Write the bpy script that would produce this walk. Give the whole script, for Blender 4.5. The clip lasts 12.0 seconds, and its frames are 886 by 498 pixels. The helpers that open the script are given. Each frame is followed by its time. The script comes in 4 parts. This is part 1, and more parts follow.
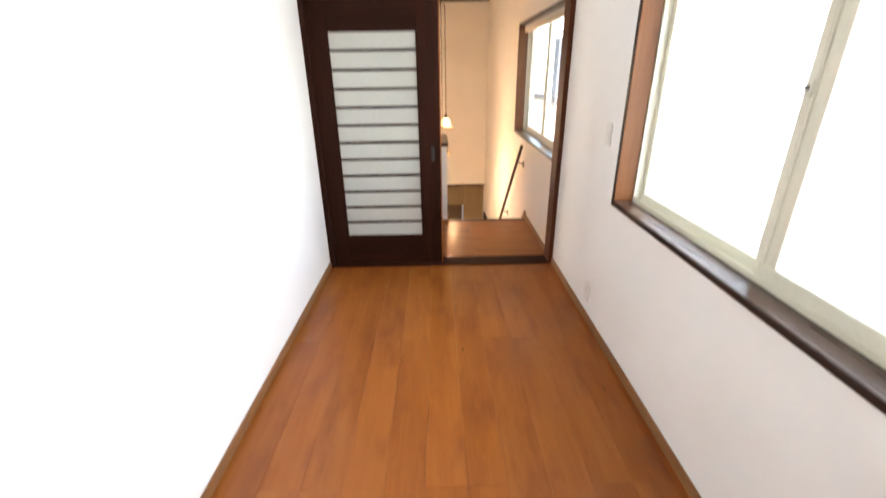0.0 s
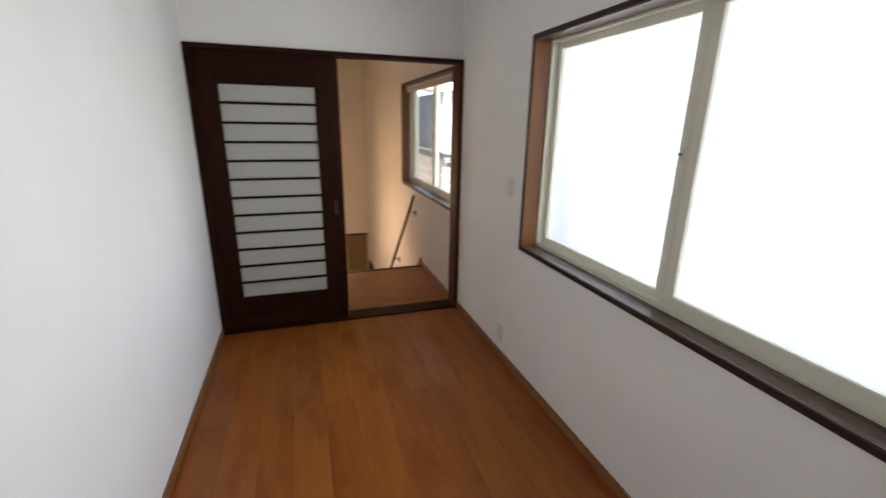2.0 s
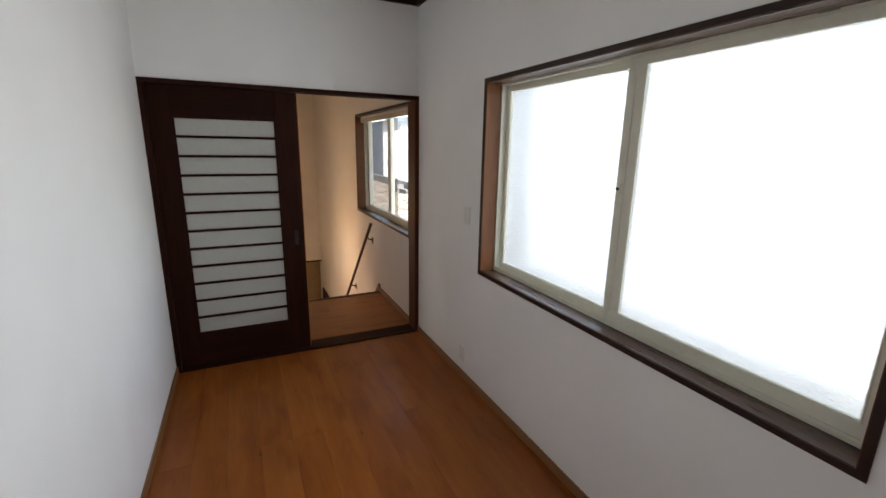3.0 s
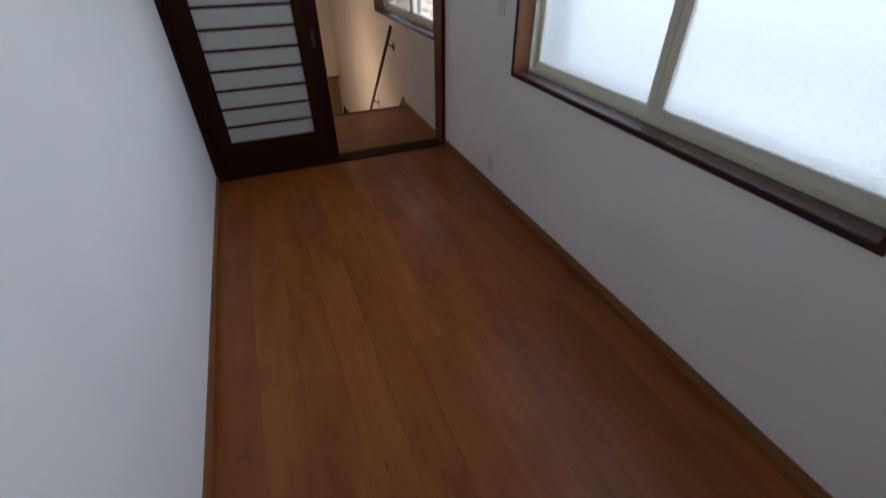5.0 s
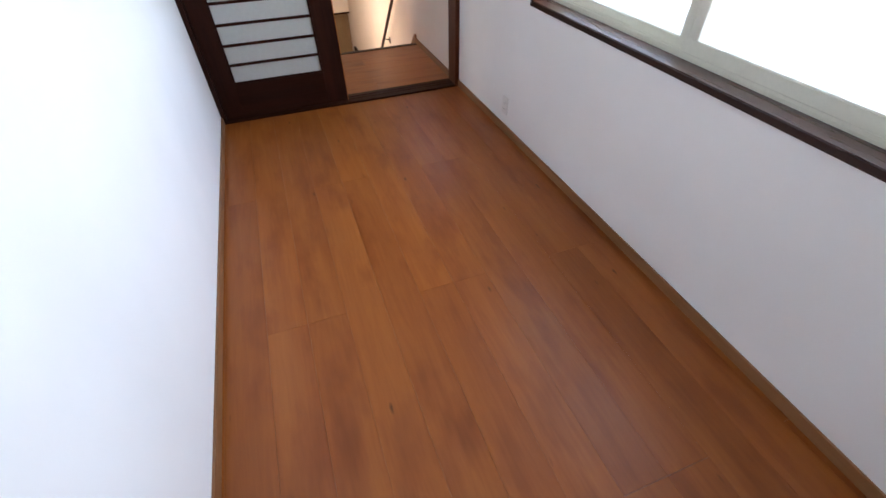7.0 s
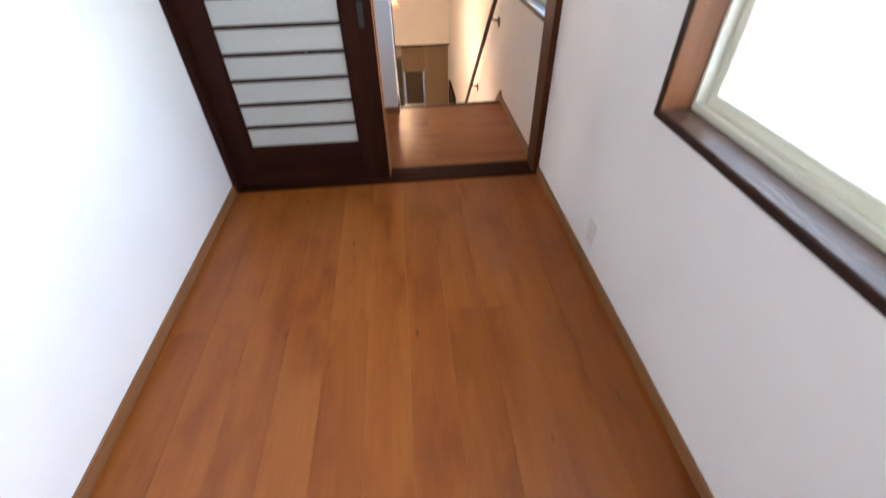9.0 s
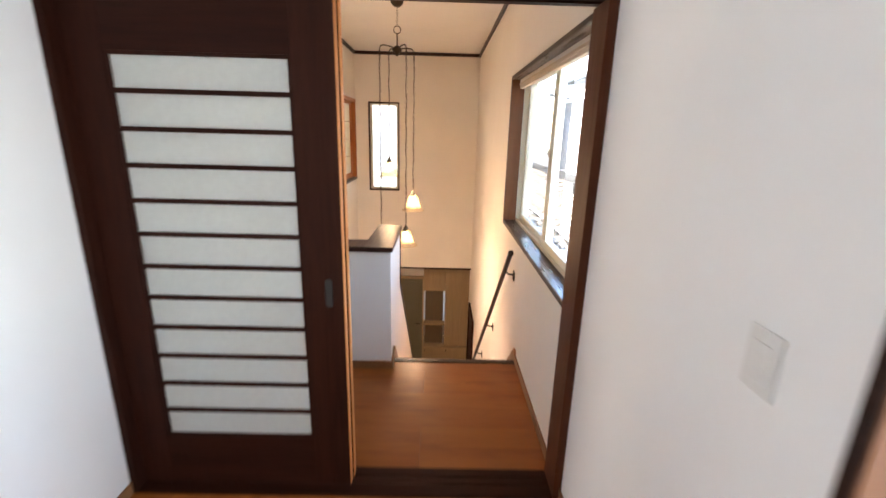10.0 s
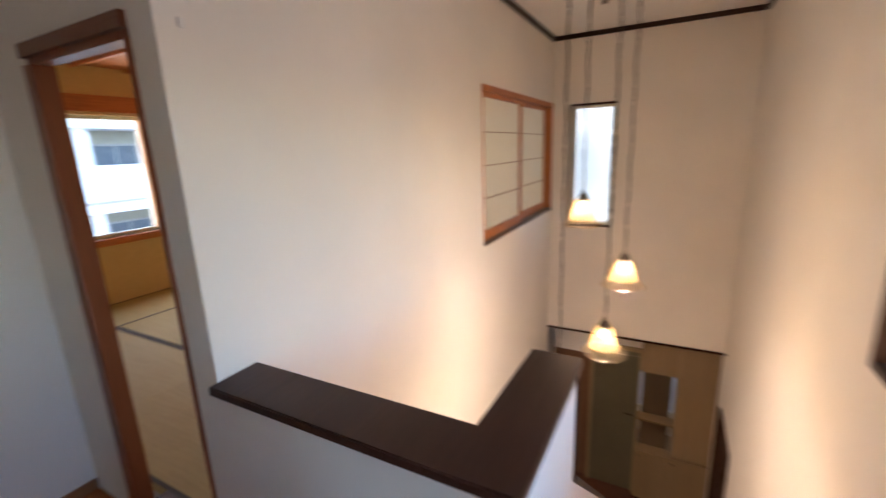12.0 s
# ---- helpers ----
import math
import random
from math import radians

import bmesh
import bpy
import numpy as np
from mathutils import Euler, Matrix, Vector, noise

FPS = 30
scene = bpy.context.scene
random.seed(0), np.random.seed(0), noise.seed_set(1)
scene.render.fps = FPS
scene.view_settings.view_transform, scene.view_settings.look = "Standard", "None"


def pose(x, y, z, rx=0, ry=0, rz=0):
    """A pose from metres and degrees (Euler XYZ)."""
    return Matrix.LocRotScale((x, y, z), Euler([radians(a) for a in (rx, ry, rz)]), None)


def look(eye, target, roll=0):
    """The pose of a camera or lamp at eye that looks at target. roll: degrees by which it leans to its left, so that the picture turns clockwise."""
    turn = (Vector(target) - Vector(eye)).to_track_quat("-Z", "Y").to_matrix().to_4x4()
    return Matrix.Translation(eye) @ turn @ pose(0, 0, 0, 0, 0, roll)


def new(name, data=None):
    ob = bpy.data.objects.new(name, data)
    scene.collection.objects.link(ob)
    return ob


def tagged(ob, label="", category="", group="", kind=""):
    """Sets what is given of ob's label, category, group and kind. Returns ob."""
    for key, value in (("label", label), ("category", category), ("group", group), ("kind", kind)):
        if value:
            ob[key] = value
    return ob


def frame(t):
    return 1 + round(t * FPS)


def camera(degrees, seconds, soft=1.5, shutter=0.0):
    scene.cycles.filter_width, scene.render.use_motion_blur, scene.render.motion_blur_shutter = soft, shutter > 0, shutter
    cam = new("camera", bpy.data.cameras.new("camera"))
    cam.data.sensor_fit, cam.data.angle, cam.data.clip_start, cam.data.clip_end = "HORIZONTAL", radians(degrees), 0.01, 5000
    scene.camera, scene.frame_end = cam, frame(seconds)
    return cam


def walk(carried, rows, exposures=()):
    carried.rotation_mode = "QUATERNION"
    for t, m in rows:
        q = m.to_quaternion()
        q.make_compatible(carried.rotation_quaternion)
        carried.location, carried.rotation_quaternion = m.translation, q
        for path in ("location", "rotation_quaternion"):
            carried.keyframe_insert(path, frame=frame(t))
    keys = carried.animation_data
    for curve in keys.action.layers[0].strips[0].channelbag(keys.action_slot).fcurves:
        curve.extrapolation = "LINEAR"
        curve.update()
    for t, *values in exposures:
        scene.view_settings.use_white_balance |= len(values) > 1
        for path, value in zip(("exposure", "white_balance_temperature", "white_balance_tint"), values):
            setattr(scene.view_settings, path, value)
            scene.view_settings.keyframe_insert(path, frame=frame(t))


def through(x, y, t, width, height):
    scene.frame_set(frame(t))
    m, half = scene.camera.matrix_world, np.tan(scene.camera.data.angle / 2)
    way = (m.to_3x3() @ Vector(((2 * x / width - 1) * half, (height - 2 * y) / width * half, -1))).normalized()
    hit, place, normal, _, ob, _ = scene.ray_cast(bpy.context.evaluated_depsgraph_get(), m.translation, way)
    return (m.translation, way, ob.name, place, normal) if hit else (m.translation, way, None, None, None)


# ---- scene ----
cam = camera(92.34, 12.0, 1.5, 0.5)
PATH = [
    (0, (0.927, -3.313, 1.537), (0.944, -1.469, 0.762), -0.89),
    (0.5, (0.907, -3.339, 1.626), (0.917, -1.413, 1.084), -0.35),
    (1, (0.894, -3.331, 1.612), (0.947, -1.418, 1.033), 0.37),
    (1.5, (0.872, -3.304, 1.591), (0.987, -1.405, 0.975), 1.91),
    (2, (0.65, -3.285, 1.573), (1.259, -1.468, 1.003), 1.03),
    (2.5, (0.538, -3.339, 1.617), (1.341, -1.574, 1.127), 1.31),
    (2.7, (0.543, -3.355, 1.634), (1.373, -1.595, 1.171), 1.05),
    (4.3, (0.514, -3.379, 1.617), (1.254, -1.631, 0.986), -0.82),
    (4.5, (0.542, -3.368, 1.573), (1.218, -1.672, 0.759), -2.31),
    (5, (0.49, -3.389, 1.52), (1.096, -1.897, 0.333), -0.34),
    (5.5, (0.493, -3.39, 1.494), (1.05, -1.979, 0.191), -0.9),
    (6, (0.492, -3.388, 1.491), (1.045, -1.977, 0.186), -1.12),
    (6.5, (0.485, -3.366, 1.492), (1.035, -1.988, 0.15), -0.47),
    (6.7, (0.49, -3.372, 1.482), (1.025, -2.001, 0.128), -0.76),
    (8.3, (0.922, -2.871, 1.415), (1.148, -1.45, 0.026), 1.4),
    (8.5, (0.974, -2.723, 1.394), (1.192, -1.286, 0.021), 2.11),
    (9, (1.079, -2.329, 1.425), (1.203, -0.821, 0.117), -1.28),
    (9.5, (1.231, -1.968, 1.531), (1.278, -0.135, 0.732), 2.81),
    (10, (1.319, -1.548, 1.563), (1.343, 0.381, 1.035), 1.55),
    (10.2, (1.312, -1.338, 1.572), (1.396, 0.597, 1.071), 0.92),
    (10.5, (1.343, -1.068, 1.587), (1.422, 0.872, 1.111), 0.17),
    (11, (1.42, -0.538, 1.576), (1.247, 1.402, 1.121), -0.16),
    (11.4, (1.374, -0.146, 1.567), (1.054, 1.771, 1.095), -0),
    (11.5, (1.357, -0.057, 1.581), (0.994, 1.852, 1.106), -0.91),
    (12, (1.262, 0.303, 1.577), (0.33, 2.011, 1.116), -2.2),
]
EXPOSURES = [(0, 4.28, 7500, 12), (0.5, 3.52, 7500, 12), (1.0, 3.2, 7500, 12), (1.5, 2.99, 7400, 12), (2.5, 2.8, 7300, 12), (4.3, 2.02, 6900, 12), (4.9, 2.05, 6500, 12), (5.5, 2.95, 6300, 13), (6.0, 3.44, 6350, 13), (6.7, 3.58, 6300, 13), (8.3, 3.85, 6400, 13), (9.0, 3.95, 6550, 12), (9.5, 4.1, 6950, 12), (10.5, 3.82, 7000, 12), (11.2, 3.68, 6600, 12), (12, 3.32, 6250, 12)]
WINDOW_WATTS, TATAMI_WATTS, BULB_WATTS, BULB_GLOW = 4.3, 10, 4.7, 9
walk(cam, [(t, look(e, g, r)) for t, e, g, r in PATH], EXPOSURES)

# ---- world, sun, large lights ----
SUN_EL, SUN_DIR = radians(52), Vector((-0.04, -1.0, 0)).normalized()
world = bpy.data.worlds.new("sky")
scene.world = world
world.use_nodes = True
wn = world.node_tree
sky = wn.nodes.new("ShaderNodeTexSky")
sky.sky_type = "NISHITA"
sky.sun_disc = False
sky.sun_elevation = SUN_EL
sky.sun_rotation = math.atan2(SUN_DIR.x, SUN_DIR.y)
wn.nodes["Background"].inputs["Strength"].default_value = 0.15
wn.links.new(sky.outputs[0], wn.nodes["Background"].inputs["Color"])

sun = new("sun", bpy.data.lights.new("sun", "SUN"))
sun.data.energy, sun.data.angle, sun.data.color = 4.5, radians(0.5), (1.0, 0.95, 0.88)
to_sun = Vector((SUN_DIR.x * math.cos(SUN_EL), SUN_DIR.y * math.cos(SUN_EL), math.sin(SUN_EL)))
sun.matrix_world = look(to_sun * 30, (0, 0, 0))


def sky_lamp(name, eye, target, w, h, watts, colour):
    lamp = new(name, bpy.data.lights.new(name, "AREA"))
    lamp.data.shape, lamp.data.size, lamp.data.size_y = "RECTANGLE", w, h
    lamp.data.energy, lamp.data.color = watts, colour
    lamp.matrix_world = look(eye, target)
    return lamp


# daylight standing in the frosted window's opening, outside its panes
sky_lamp("window_daylight", (2.24, -2.03, 1.44), (0, -2.03, 1.39), 1.86, 1.12, WINDOW_WATTS, (0.77, 0.865, 1.0))
# daylight behind the shoji panels of the tatami room window
sky_lamp("tatami_daylight", (-4.45, 3.92, 1.40), (0, 3.92, 1.40), 1.4, 1.25, TATAMI_WATTS, (1.0, 0.97, 0.92))


# ---- materials ----
def material(name, colour, rough=0.5, metal=0.0, spec=0.5):
    m = bpy.data.materials.new(name)
    m.use_nodes = True
    b = m.node_tree.nodes["Principled BSDF"]
    b.inputs["Base Color"].default_value = (*colour, 1)
    b.inputs["Roughness"].default_value = rough
    b.inputs["Metallic"].default_value = metal
    b.inputs["Specular IOR Level"].default_value = spec
    return m, m.node_tree, b


def node(nt, kind, **values):
    n = nt.nodes.new(kind)
    for k, v in values.items():
        n.inputs[k.replace("_", " ")].default_value = v
    return n


def coords(nt, scale, random_shift=False):
    """Object-space coordinates, stretched; each object may be shifted by its own random amount."""
    tc = nt.nodes.new("ShaderNodeTexCoord")
    mp = nt.nodes.new("ShaderNodeMapping")
    mp.inputs["Scale"].default_value = scale
    nt.links.new(tc.outputs["Object"], mp.inputs["Vector"])
    if random_shift:
        info = nt.nodes.new("ShaderNodeObjectInfo")
        mul = nt.nodes.new("ShaderNodeVectorMath")
        mul.operation = "SCALE"
        mul.inputs[0].default_value = (37.0, 53.0, 29.0)
        nt.links.new(info.outputs["Random"], mul.inputs["Scale"])
        nt.links.new(mul.outputs[0], mp.inputs["Location"])
    return mp.outputs[0]


def ramp(nt, fac, stops):
    r = nt.nodes.new("ShaderNodeValToRGB")
    while len(r.color_ramp.elements) < len(stops):
        r.color_ramp.elements.new(0.5)
    for e, (p, c) in zip(r.color_ramp.elements, stops):
        e.position, e.color = p, (*c, 1)
    nt.links.new(fac, r.inputs["Fac"])
    return r.outputs["Color"]


def mix(nt, fac, a, b, mode="MIX"):
    n = nt.nodes.new("ShaderNodeMix")
    n.data_type, n.blend_type = "RGBA", mode
    for sock, v in ((n.inputs["Factor"], fac), (n.inputs[6], a), (n.inputs[7], b)):
        if isinstance(v, (int, float)):
            sock.default_value = v
        elif isinstance(v, tuple):
            sock.default_value = (*v, 1)
        else:
            nt.links.new(v, sock)
    return n.outputs[2]


def bump(nt, b, height, strength, distance):
    n = node(nt, "ShaderNodeBump", Strength=strength, Distance=distance)
    nt.links.new(height, n.inputs["Height"])
    nt.links.new(n.outputs[0], b.inputs["Normal"])


def noise_tex(nt, vec, scale, detail=4.0, rough=0.5, distort=0.0):
    n = node(nt, "ShaderNodeTexNoise", Scale=scale, Detail=detail, Roughness=rough, Distortion=distort)
    nt.links.new(vec, n.inputs["Vector"])
    return n.outputs["Fac"]


def wall_paper(name, colour):
    """Vinyl wallpaper: fine woven relief, faint unevenness in tone."""
    m, nt, b = material(name, colour, 0.75, 0, 0.3)
    v = coords(nt, (1, 1, 1))
    big = noise_tex(nt, v, 1.7, 3)
    lo = tuple(c * 0.955 for c in colour)
    nt.links.new(ramp(nt, big, [(0.35, lo), (0.65, colour)]), b.inputs["Base Color"])
    bump(nt, b, noise_tex(nt, v, 420, 3, 0.6), 0.22, 0.0015)
    return m


def wood(name, dark, mid, light, axis="y", rough=0.4, grain=1.0, shift=True, knots=False, coat=0.0, bumpy=0.08, spec=0.5):
    """Grained wood; the grain runs along the axis."""
    m, nt, b = material(name, mid, rough, 0.0, spec)
    k = {"x": (0.6, 9, 9), "y": (9, 0.6, 9), "z": (9, 9, 0.6)}[axis]
    v = coords(nt, tuple(c * grain for c in k), shift)
    fine = noise_tex(nt, v, 6.0, 6, 0.65, 0.6)
    broad = noise_tex(nt, v, 0.8, 3, 0.5, 0.4)
    c1 = ramp(nt, fine, [(0.3, dark), (0.5, mid), (0.72, light)])
    c2 = ramp(nt, broad, [(0.3, dark), (0.5, mid), (0.7, light)])
    col = mix(nt, 0.62 if knots else 0.45, c1, c2)
    if shift:
        info = nt.nodes.new("ShaderNodeObjectInfo")
        tone = ramp(nt, info.outputs["Random"], [(0.0, (0.94, 0.93, 0.92)), (1.0, (1.06, 1.06, 1.06))])
        col = mix(nt, 1.0, col, tone, "MULTIPLY")
    if knots:
        stretch = (4.6, 1.5, 1) if axis == "y" else (1.5, 4.6, 1)
        patch = noise_tex(nt, coords(nt, stretch, shift), 1.7, 3, 0.55, 0.15)
        col = mix(nt, ramp(nt, patch, [(0.50, (0, 0, 0)), (0.74, (0.62, 0.62, 0.62))]), col, tuple(c * q for c, q in zip(dark, (0.66, 0.48, 0.42))))
        vor = node(nt, "ShaderNodeTexVoronoi", Scale=1.0, Randomness=1.0)
        warp = nt.nodes.new("ShaderNodeVectorMath")
        warp.operation = "ADD"
        wob = node(nt, "ShaderNodeTexNoise", Scale=9.0, Detail=2.0)
        base = coords(nt, tuple(c * 1.9 for c in stretch), shift)
        nt.links.new(base, wob.inputs["Vector"])
        sc = nt.nodes.new("ShaderNodeVectorMath")
        sc.operation = "SCALE"
        sc.inputs["Scale"].default_value = 0.09
        nt.links.new(wob.outputs["Color"], sc.inputs[0])
        nt.links.new(base, warp.inputs[0])
        nt.links.new(sc.outputs[0], warp.inputs[1])
        nt.links.new(warp.outputs[0], vor.inputs["Vector"])
        col = mix(nt, ramp(nt, vor.outputs["Distance"], [(0.020, (0.85, 0.85, 0.85)), (0.075, (0, 0, 0))]), col, tuple(c * 0.3 for c in dark))
    nt.links.new(col, b.inputs["Base Color"])
    nt.links.new(ramp(nt, fine, [(0.2, (rough + 0.08,) * 3), (0.8, (rough - 0.06,) * 3)]), b.inputs["Roughness"])
    bump(nt, b, fine, 0.03 if knots else bumpy, 0.001)
    if coat:
        b.inputs["Coat Weight"].default_value = coat
        b.inputs["Coat Roughness"].default_value = 0.18
    return m


def plain(name, colour, rough=0.5, metal=0.0, grain=0.06, scale=30, relief=0.05):
    m, nt, b = material(name, colour, rough, metal)
    v = coords(nt, (1, 1, 1), True)
    f = noise_tex(nt, v, scale, 5, 0.6)
    nt.links.new(ramp(nt, f, [(0.3, tuple(c * (1 - grain) for c in colour)), (0.7, tuple(min(1, c * (1 + grain)) for c in colour))]), b.inputs["Base Color"])
    bump(nt, b, f, relief, 0.001)
    return m


def sheet(name, colour, through, gloss, relief_scale=0.0, relief=0.0, glossy_rough=0.12, clear=0.0):
    """A sheet that lets light through diffusely: frosted glass, shoji paper, lamp glass."""
    m = bpy.data.materials.new(name)
    m.use_nodes = True
    nt = m.node_tree
    nt.nodes.remove(nt.nodes["Principled BSDF"])
    out = nt.nodes["Material Output"]
    dif = node(nt, "ShaderNodeBsdfDiffuse", Color=(*colour, 1))
    tra = node(nt, "ShaderNodeBsdfTranslucent", Color=(*colour, 1))
    glo = node(nt, "ShaderNodeBsdfGlossy", Color=(1, 1, 1, 1), Roughness=glossy_rough)
    m1 = node(nt, "ShaderNodeMixShader", Fac=through)
    m2 = node(nt, "ShaderNodeMixShader", Fac=gloss)
    nt.links.new(dif.outputs[0], m1.inputs[1])
    nt.links.new(tra.outputs[0], m1.inputs[2])
    nt.links.new(m1.outputs[0], m2.inputs[1])
    nt.links.new(glo.outputs[0], m2.inputs[2])
    nt.links.new(m2.outputs[0], out.inputs["Surface"])
    if clear:
        see = node(nt, "ShaderNodeBsdfTransparent", Color=(1.0, 0.95, 0.86, 1))
        m3 = node(nt, "ShaderNodeMixShader", Fac=clear)
        nt.links.new(m2.outputs[0], m3.inputs[1])
        nt.links.new(see.outputs[0], m3.inputs[2])
        nt.links.new(m3.outputs[0], out.inputs["Surface"])
    v = coords(nt, (1, 1, 1))
    if relief:
        n = node(nt, "ShaderNodeBump", Strength=relief, Distance=0.004)
        nt.links.new(noise_tex(nt, v, relief_scale, 2, 0.5), n.inputs["Height"])
        for s in (dif, tra, glo):
            nt.links.new(n.outputs[0], s.inputs["Normal"])
    else:
        f = noise_tex(nt, v, 35, 5, 0.7)
        c = ramp(nt, f, [(0.3, tuple(x * 0.93 for x in colour)), (0.7, colour)])
        nt.links.new(c, dif.inputs["Color"])
        nt.links.new(c, tra.inputs["Color"])
    return m


def frosted(name, k):
    """Rippled obscure glass: blurred view of what lies outside."""
    m = bpy.data.materials.new(name)
    m.use_nodes = True
    nt = m.node_tree
    nt.nodes.remove(nt.nodes["Principled BSDF"])
    ref = node(nt, "ShaderNodeBsdfRefraction", Color=(0.54 * k, 0.555 * k, 0.56 * k, 1), Roughness=0.62, IOR=1.12)
    tra = node(nt, "ShaderNodeBsdfTranslucent", Color=(0.54 * k, 0.555 * k, 0.56 * k, 1))
    glo = node(nt, "ShaderNodeBsdfGlossy", Color=(1, 1, 1, 1), Roughness=0.25)
    m1, m2 = node(nt, "ShaderNodeMixShader", Fac=0.3), node(nt, "ShaderNodeMixShader", Fac=0.05)
    n = node(nt, "ShaderNodeBump", Strength=1.0, Distance=0.008)
    nt.links.new(noise_tex(nt, coords(nt, (1, 1, 2.2)), 62, 2, 0.5), n.inputs["Height"])
    for s in (ref, tra, glo):
        nt.links.new(n.outputs[0], s.inputs["Normal"])
    nt.links.new(ref.outputs[0], m1.inputs[1])
    nt.links.new(tra.outputs[0], m1.inputs[2])
    nt.links.new(m1.outputs[0], m2.inputs[1])
    nt.links.new(glo.outputs[0], m2.inputs[2])
    nt.links.new(m2.outputs[0], nt.nodes["Material Output"].inputs["Surface"])
    return m


M = {}
M["paper"] = wall_paper("white_wallpaper", (0.90, 0.885, 0.86))
M["hall_paper"] = wall_paper("cream_wallpaper", (0.86, 0.81, 0.745))
M["ceiling"] = wall_paper("ceiling_paper", (0.87, 0.85, 0.815))
M["floor_wood"] = wood("floor_boards", (0.225, 0.055, 0.0085), (0.295, 0.082, 0.0135), (0.355, 0.112, 0.021), "y", 0.34, 1.0, True, True, 0.07, spec=0.34)
M["hall_wood"] = wood("hall_boards", (0.225, 0.055, 0.0085), (0.295, 0.082, 0.0135), (0.355, 0.112, 0.021), "x", 0.34, 1.0, True, True, 0.07, spec=0.34)
M["ground_wood"] = wood("entrance_boards", (0.07, 0.022, 0.010), (0.10, 0.034, 0.016), (0.14, 0.05, 0.024), "x", 0.3, 0.8, False)
M["base_wood"] = wood("skirting_wood", (0.20, 0.085, 0.030), (0.26, 0.115, 0.045), (0.31, 0.145, 0.06), "y", 0.4)
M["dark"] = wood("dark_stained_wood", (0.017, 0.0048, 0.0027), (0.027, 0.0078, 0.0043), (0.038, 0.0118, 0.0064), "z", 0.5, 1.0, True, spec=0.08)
M["dark_y"] = wood("dark_stained_board", (0.018, 0.007, 0.0045), (0.030, 0.012, 0.0075), (0.044, 0.019, 0.012), "y", 0.42, 1.0, True, spec=0.3)
M["dark_x"] = wood("dark_stained_rail", (0.017, 0.0048, 0.0027), (0.027, 0.0078, 0.0043), (0.038, 0.0118, 0.0064), "x", 0.5, 1.0, True, spec=0.08)
# lighter than casing_y: window light on the side boards is in the colour
M["casing"] = wood("lit_brown_casing_wood", (0.12, 0.045, 0.017), (0.165, 0.064, 0.025), (0.21, 0.086, 0.035), "z", 0.4, 1.0, True, spec=0.22)
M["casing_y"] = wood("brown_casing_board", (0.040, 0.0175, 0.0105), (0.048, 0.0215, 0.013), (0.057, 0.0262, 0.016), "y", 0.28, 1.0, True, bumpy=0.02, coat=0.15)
M["cap_wood"] = wood("dark_cap_wood", (0.040, 0.0145, 0.009), (0.051, 0.0190, 0.012), (0.063, 0.0245, 0.0155), "y", 0.36, 1.0, True, bumpy=0.03, spec=0.24)
# right door jamb: light falling on the frame is put into this colour
M["jamb"] = wood("lit_reddish_frame", (0.065, 0.0185, 0.008), (0.092, 0.027, 0.012), (0.12, 0.038, 0.018), "z", 0.45, 1.0, True, spec=0.14)
M["orange"] = wood("orange_wood", (0.34, 0.10, 0.025), (0.45, 0.15, 0.04), (0.55, 0.21, 0.06), "z", 0.42, 1.0, True)
# orange door edges, colour lifted to hold the daylight from the stairs
M["edge"] = wood("daylit_orange_edge", (0.42, 0.14, 0.035), (0.54, 0.20, 0.055), (0.62, 0.26, 0.08), "z", 0.4, 1.0, True)
M["tat_jamb"] = wood("red_brown_post", (0.155, 0.040, 0.013), (0.215, 0.058, 0.019), (0.265, 0.078, 0.027), "z", 0.4, 1.0, True)
M["tat_lintel"] = wood("red_brown_lintel", (0.135, 0.038, 0.014), (0.185, 0.053, 0.019), (0.23, 0.07, 0.026), "x", 0.4, 1.0, True)
M["orange_y"] = wood("orange_wood_rail", (0.34, 0.10, 0.025), (0.45, 0.15, 0.04), (0.55, 0.21, 0.06), "y", 0.42, 1.0, True)
M["alu"] = plain("cream_aluminium", (0.76, 0.735, 0.61), 0.38, 0.0, 0.03, 60, 0.02)
M["white_plastic"] = plain("white_plastic", (0.78, 0.76, 0.72), 0.35, 0, 0.02, 80, 0.02)
M["slot"] = plain("dark_slot", (0.02, 0.02, 0.02), 0.6)
M["bronze"] = plain("aged_bronze", (0.055, 0.038, 0.024), 0.42, 0.8, 0.2, 60, 0.1)
M["black"] = plain("black_metal", (0.015, 0.013, 0.012), 0.45, 0.6, 0.2)
M["frost"] = frosted("frosted_pane", 1.0)
# same frosted glass with raised colour, so the slit window looks brighter
M["frost_bright"] = frosted("brightened_frosted_pane", 1.3)
M["door_frost"] = sheet("frosted_door_glass", (0.86, 0.87, 0.83), 0.62, 0.04, 0, 0, 0.3)
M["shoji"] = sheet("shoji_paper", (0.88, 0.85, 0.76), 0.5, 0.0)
# darker copy of the shoji paper, its colour tones down the backlit glow
M["dimmed_paper"] = sheet("dimmed_shoji_paper", (0.34, 0.30, 0.22), 0.5, 0.0)
M["shade"] = sheet("amber_lamp_glass", (0.085, 0.060, 0.030), 0.6, 0.12, 60, 0.3, 0.1, 0.42)
M["clear_shade"] = sheet("clear_ribbed_glass", (0.12, 0.10, 0.07), 0.5, 0.25, 60, 0.3, 0.1, 0.86)
M["blind"] = plain("cream_blind_fabric", (0.66, 0.58, 0.46), 0.8, 0, 0.05, 120, 0.1)
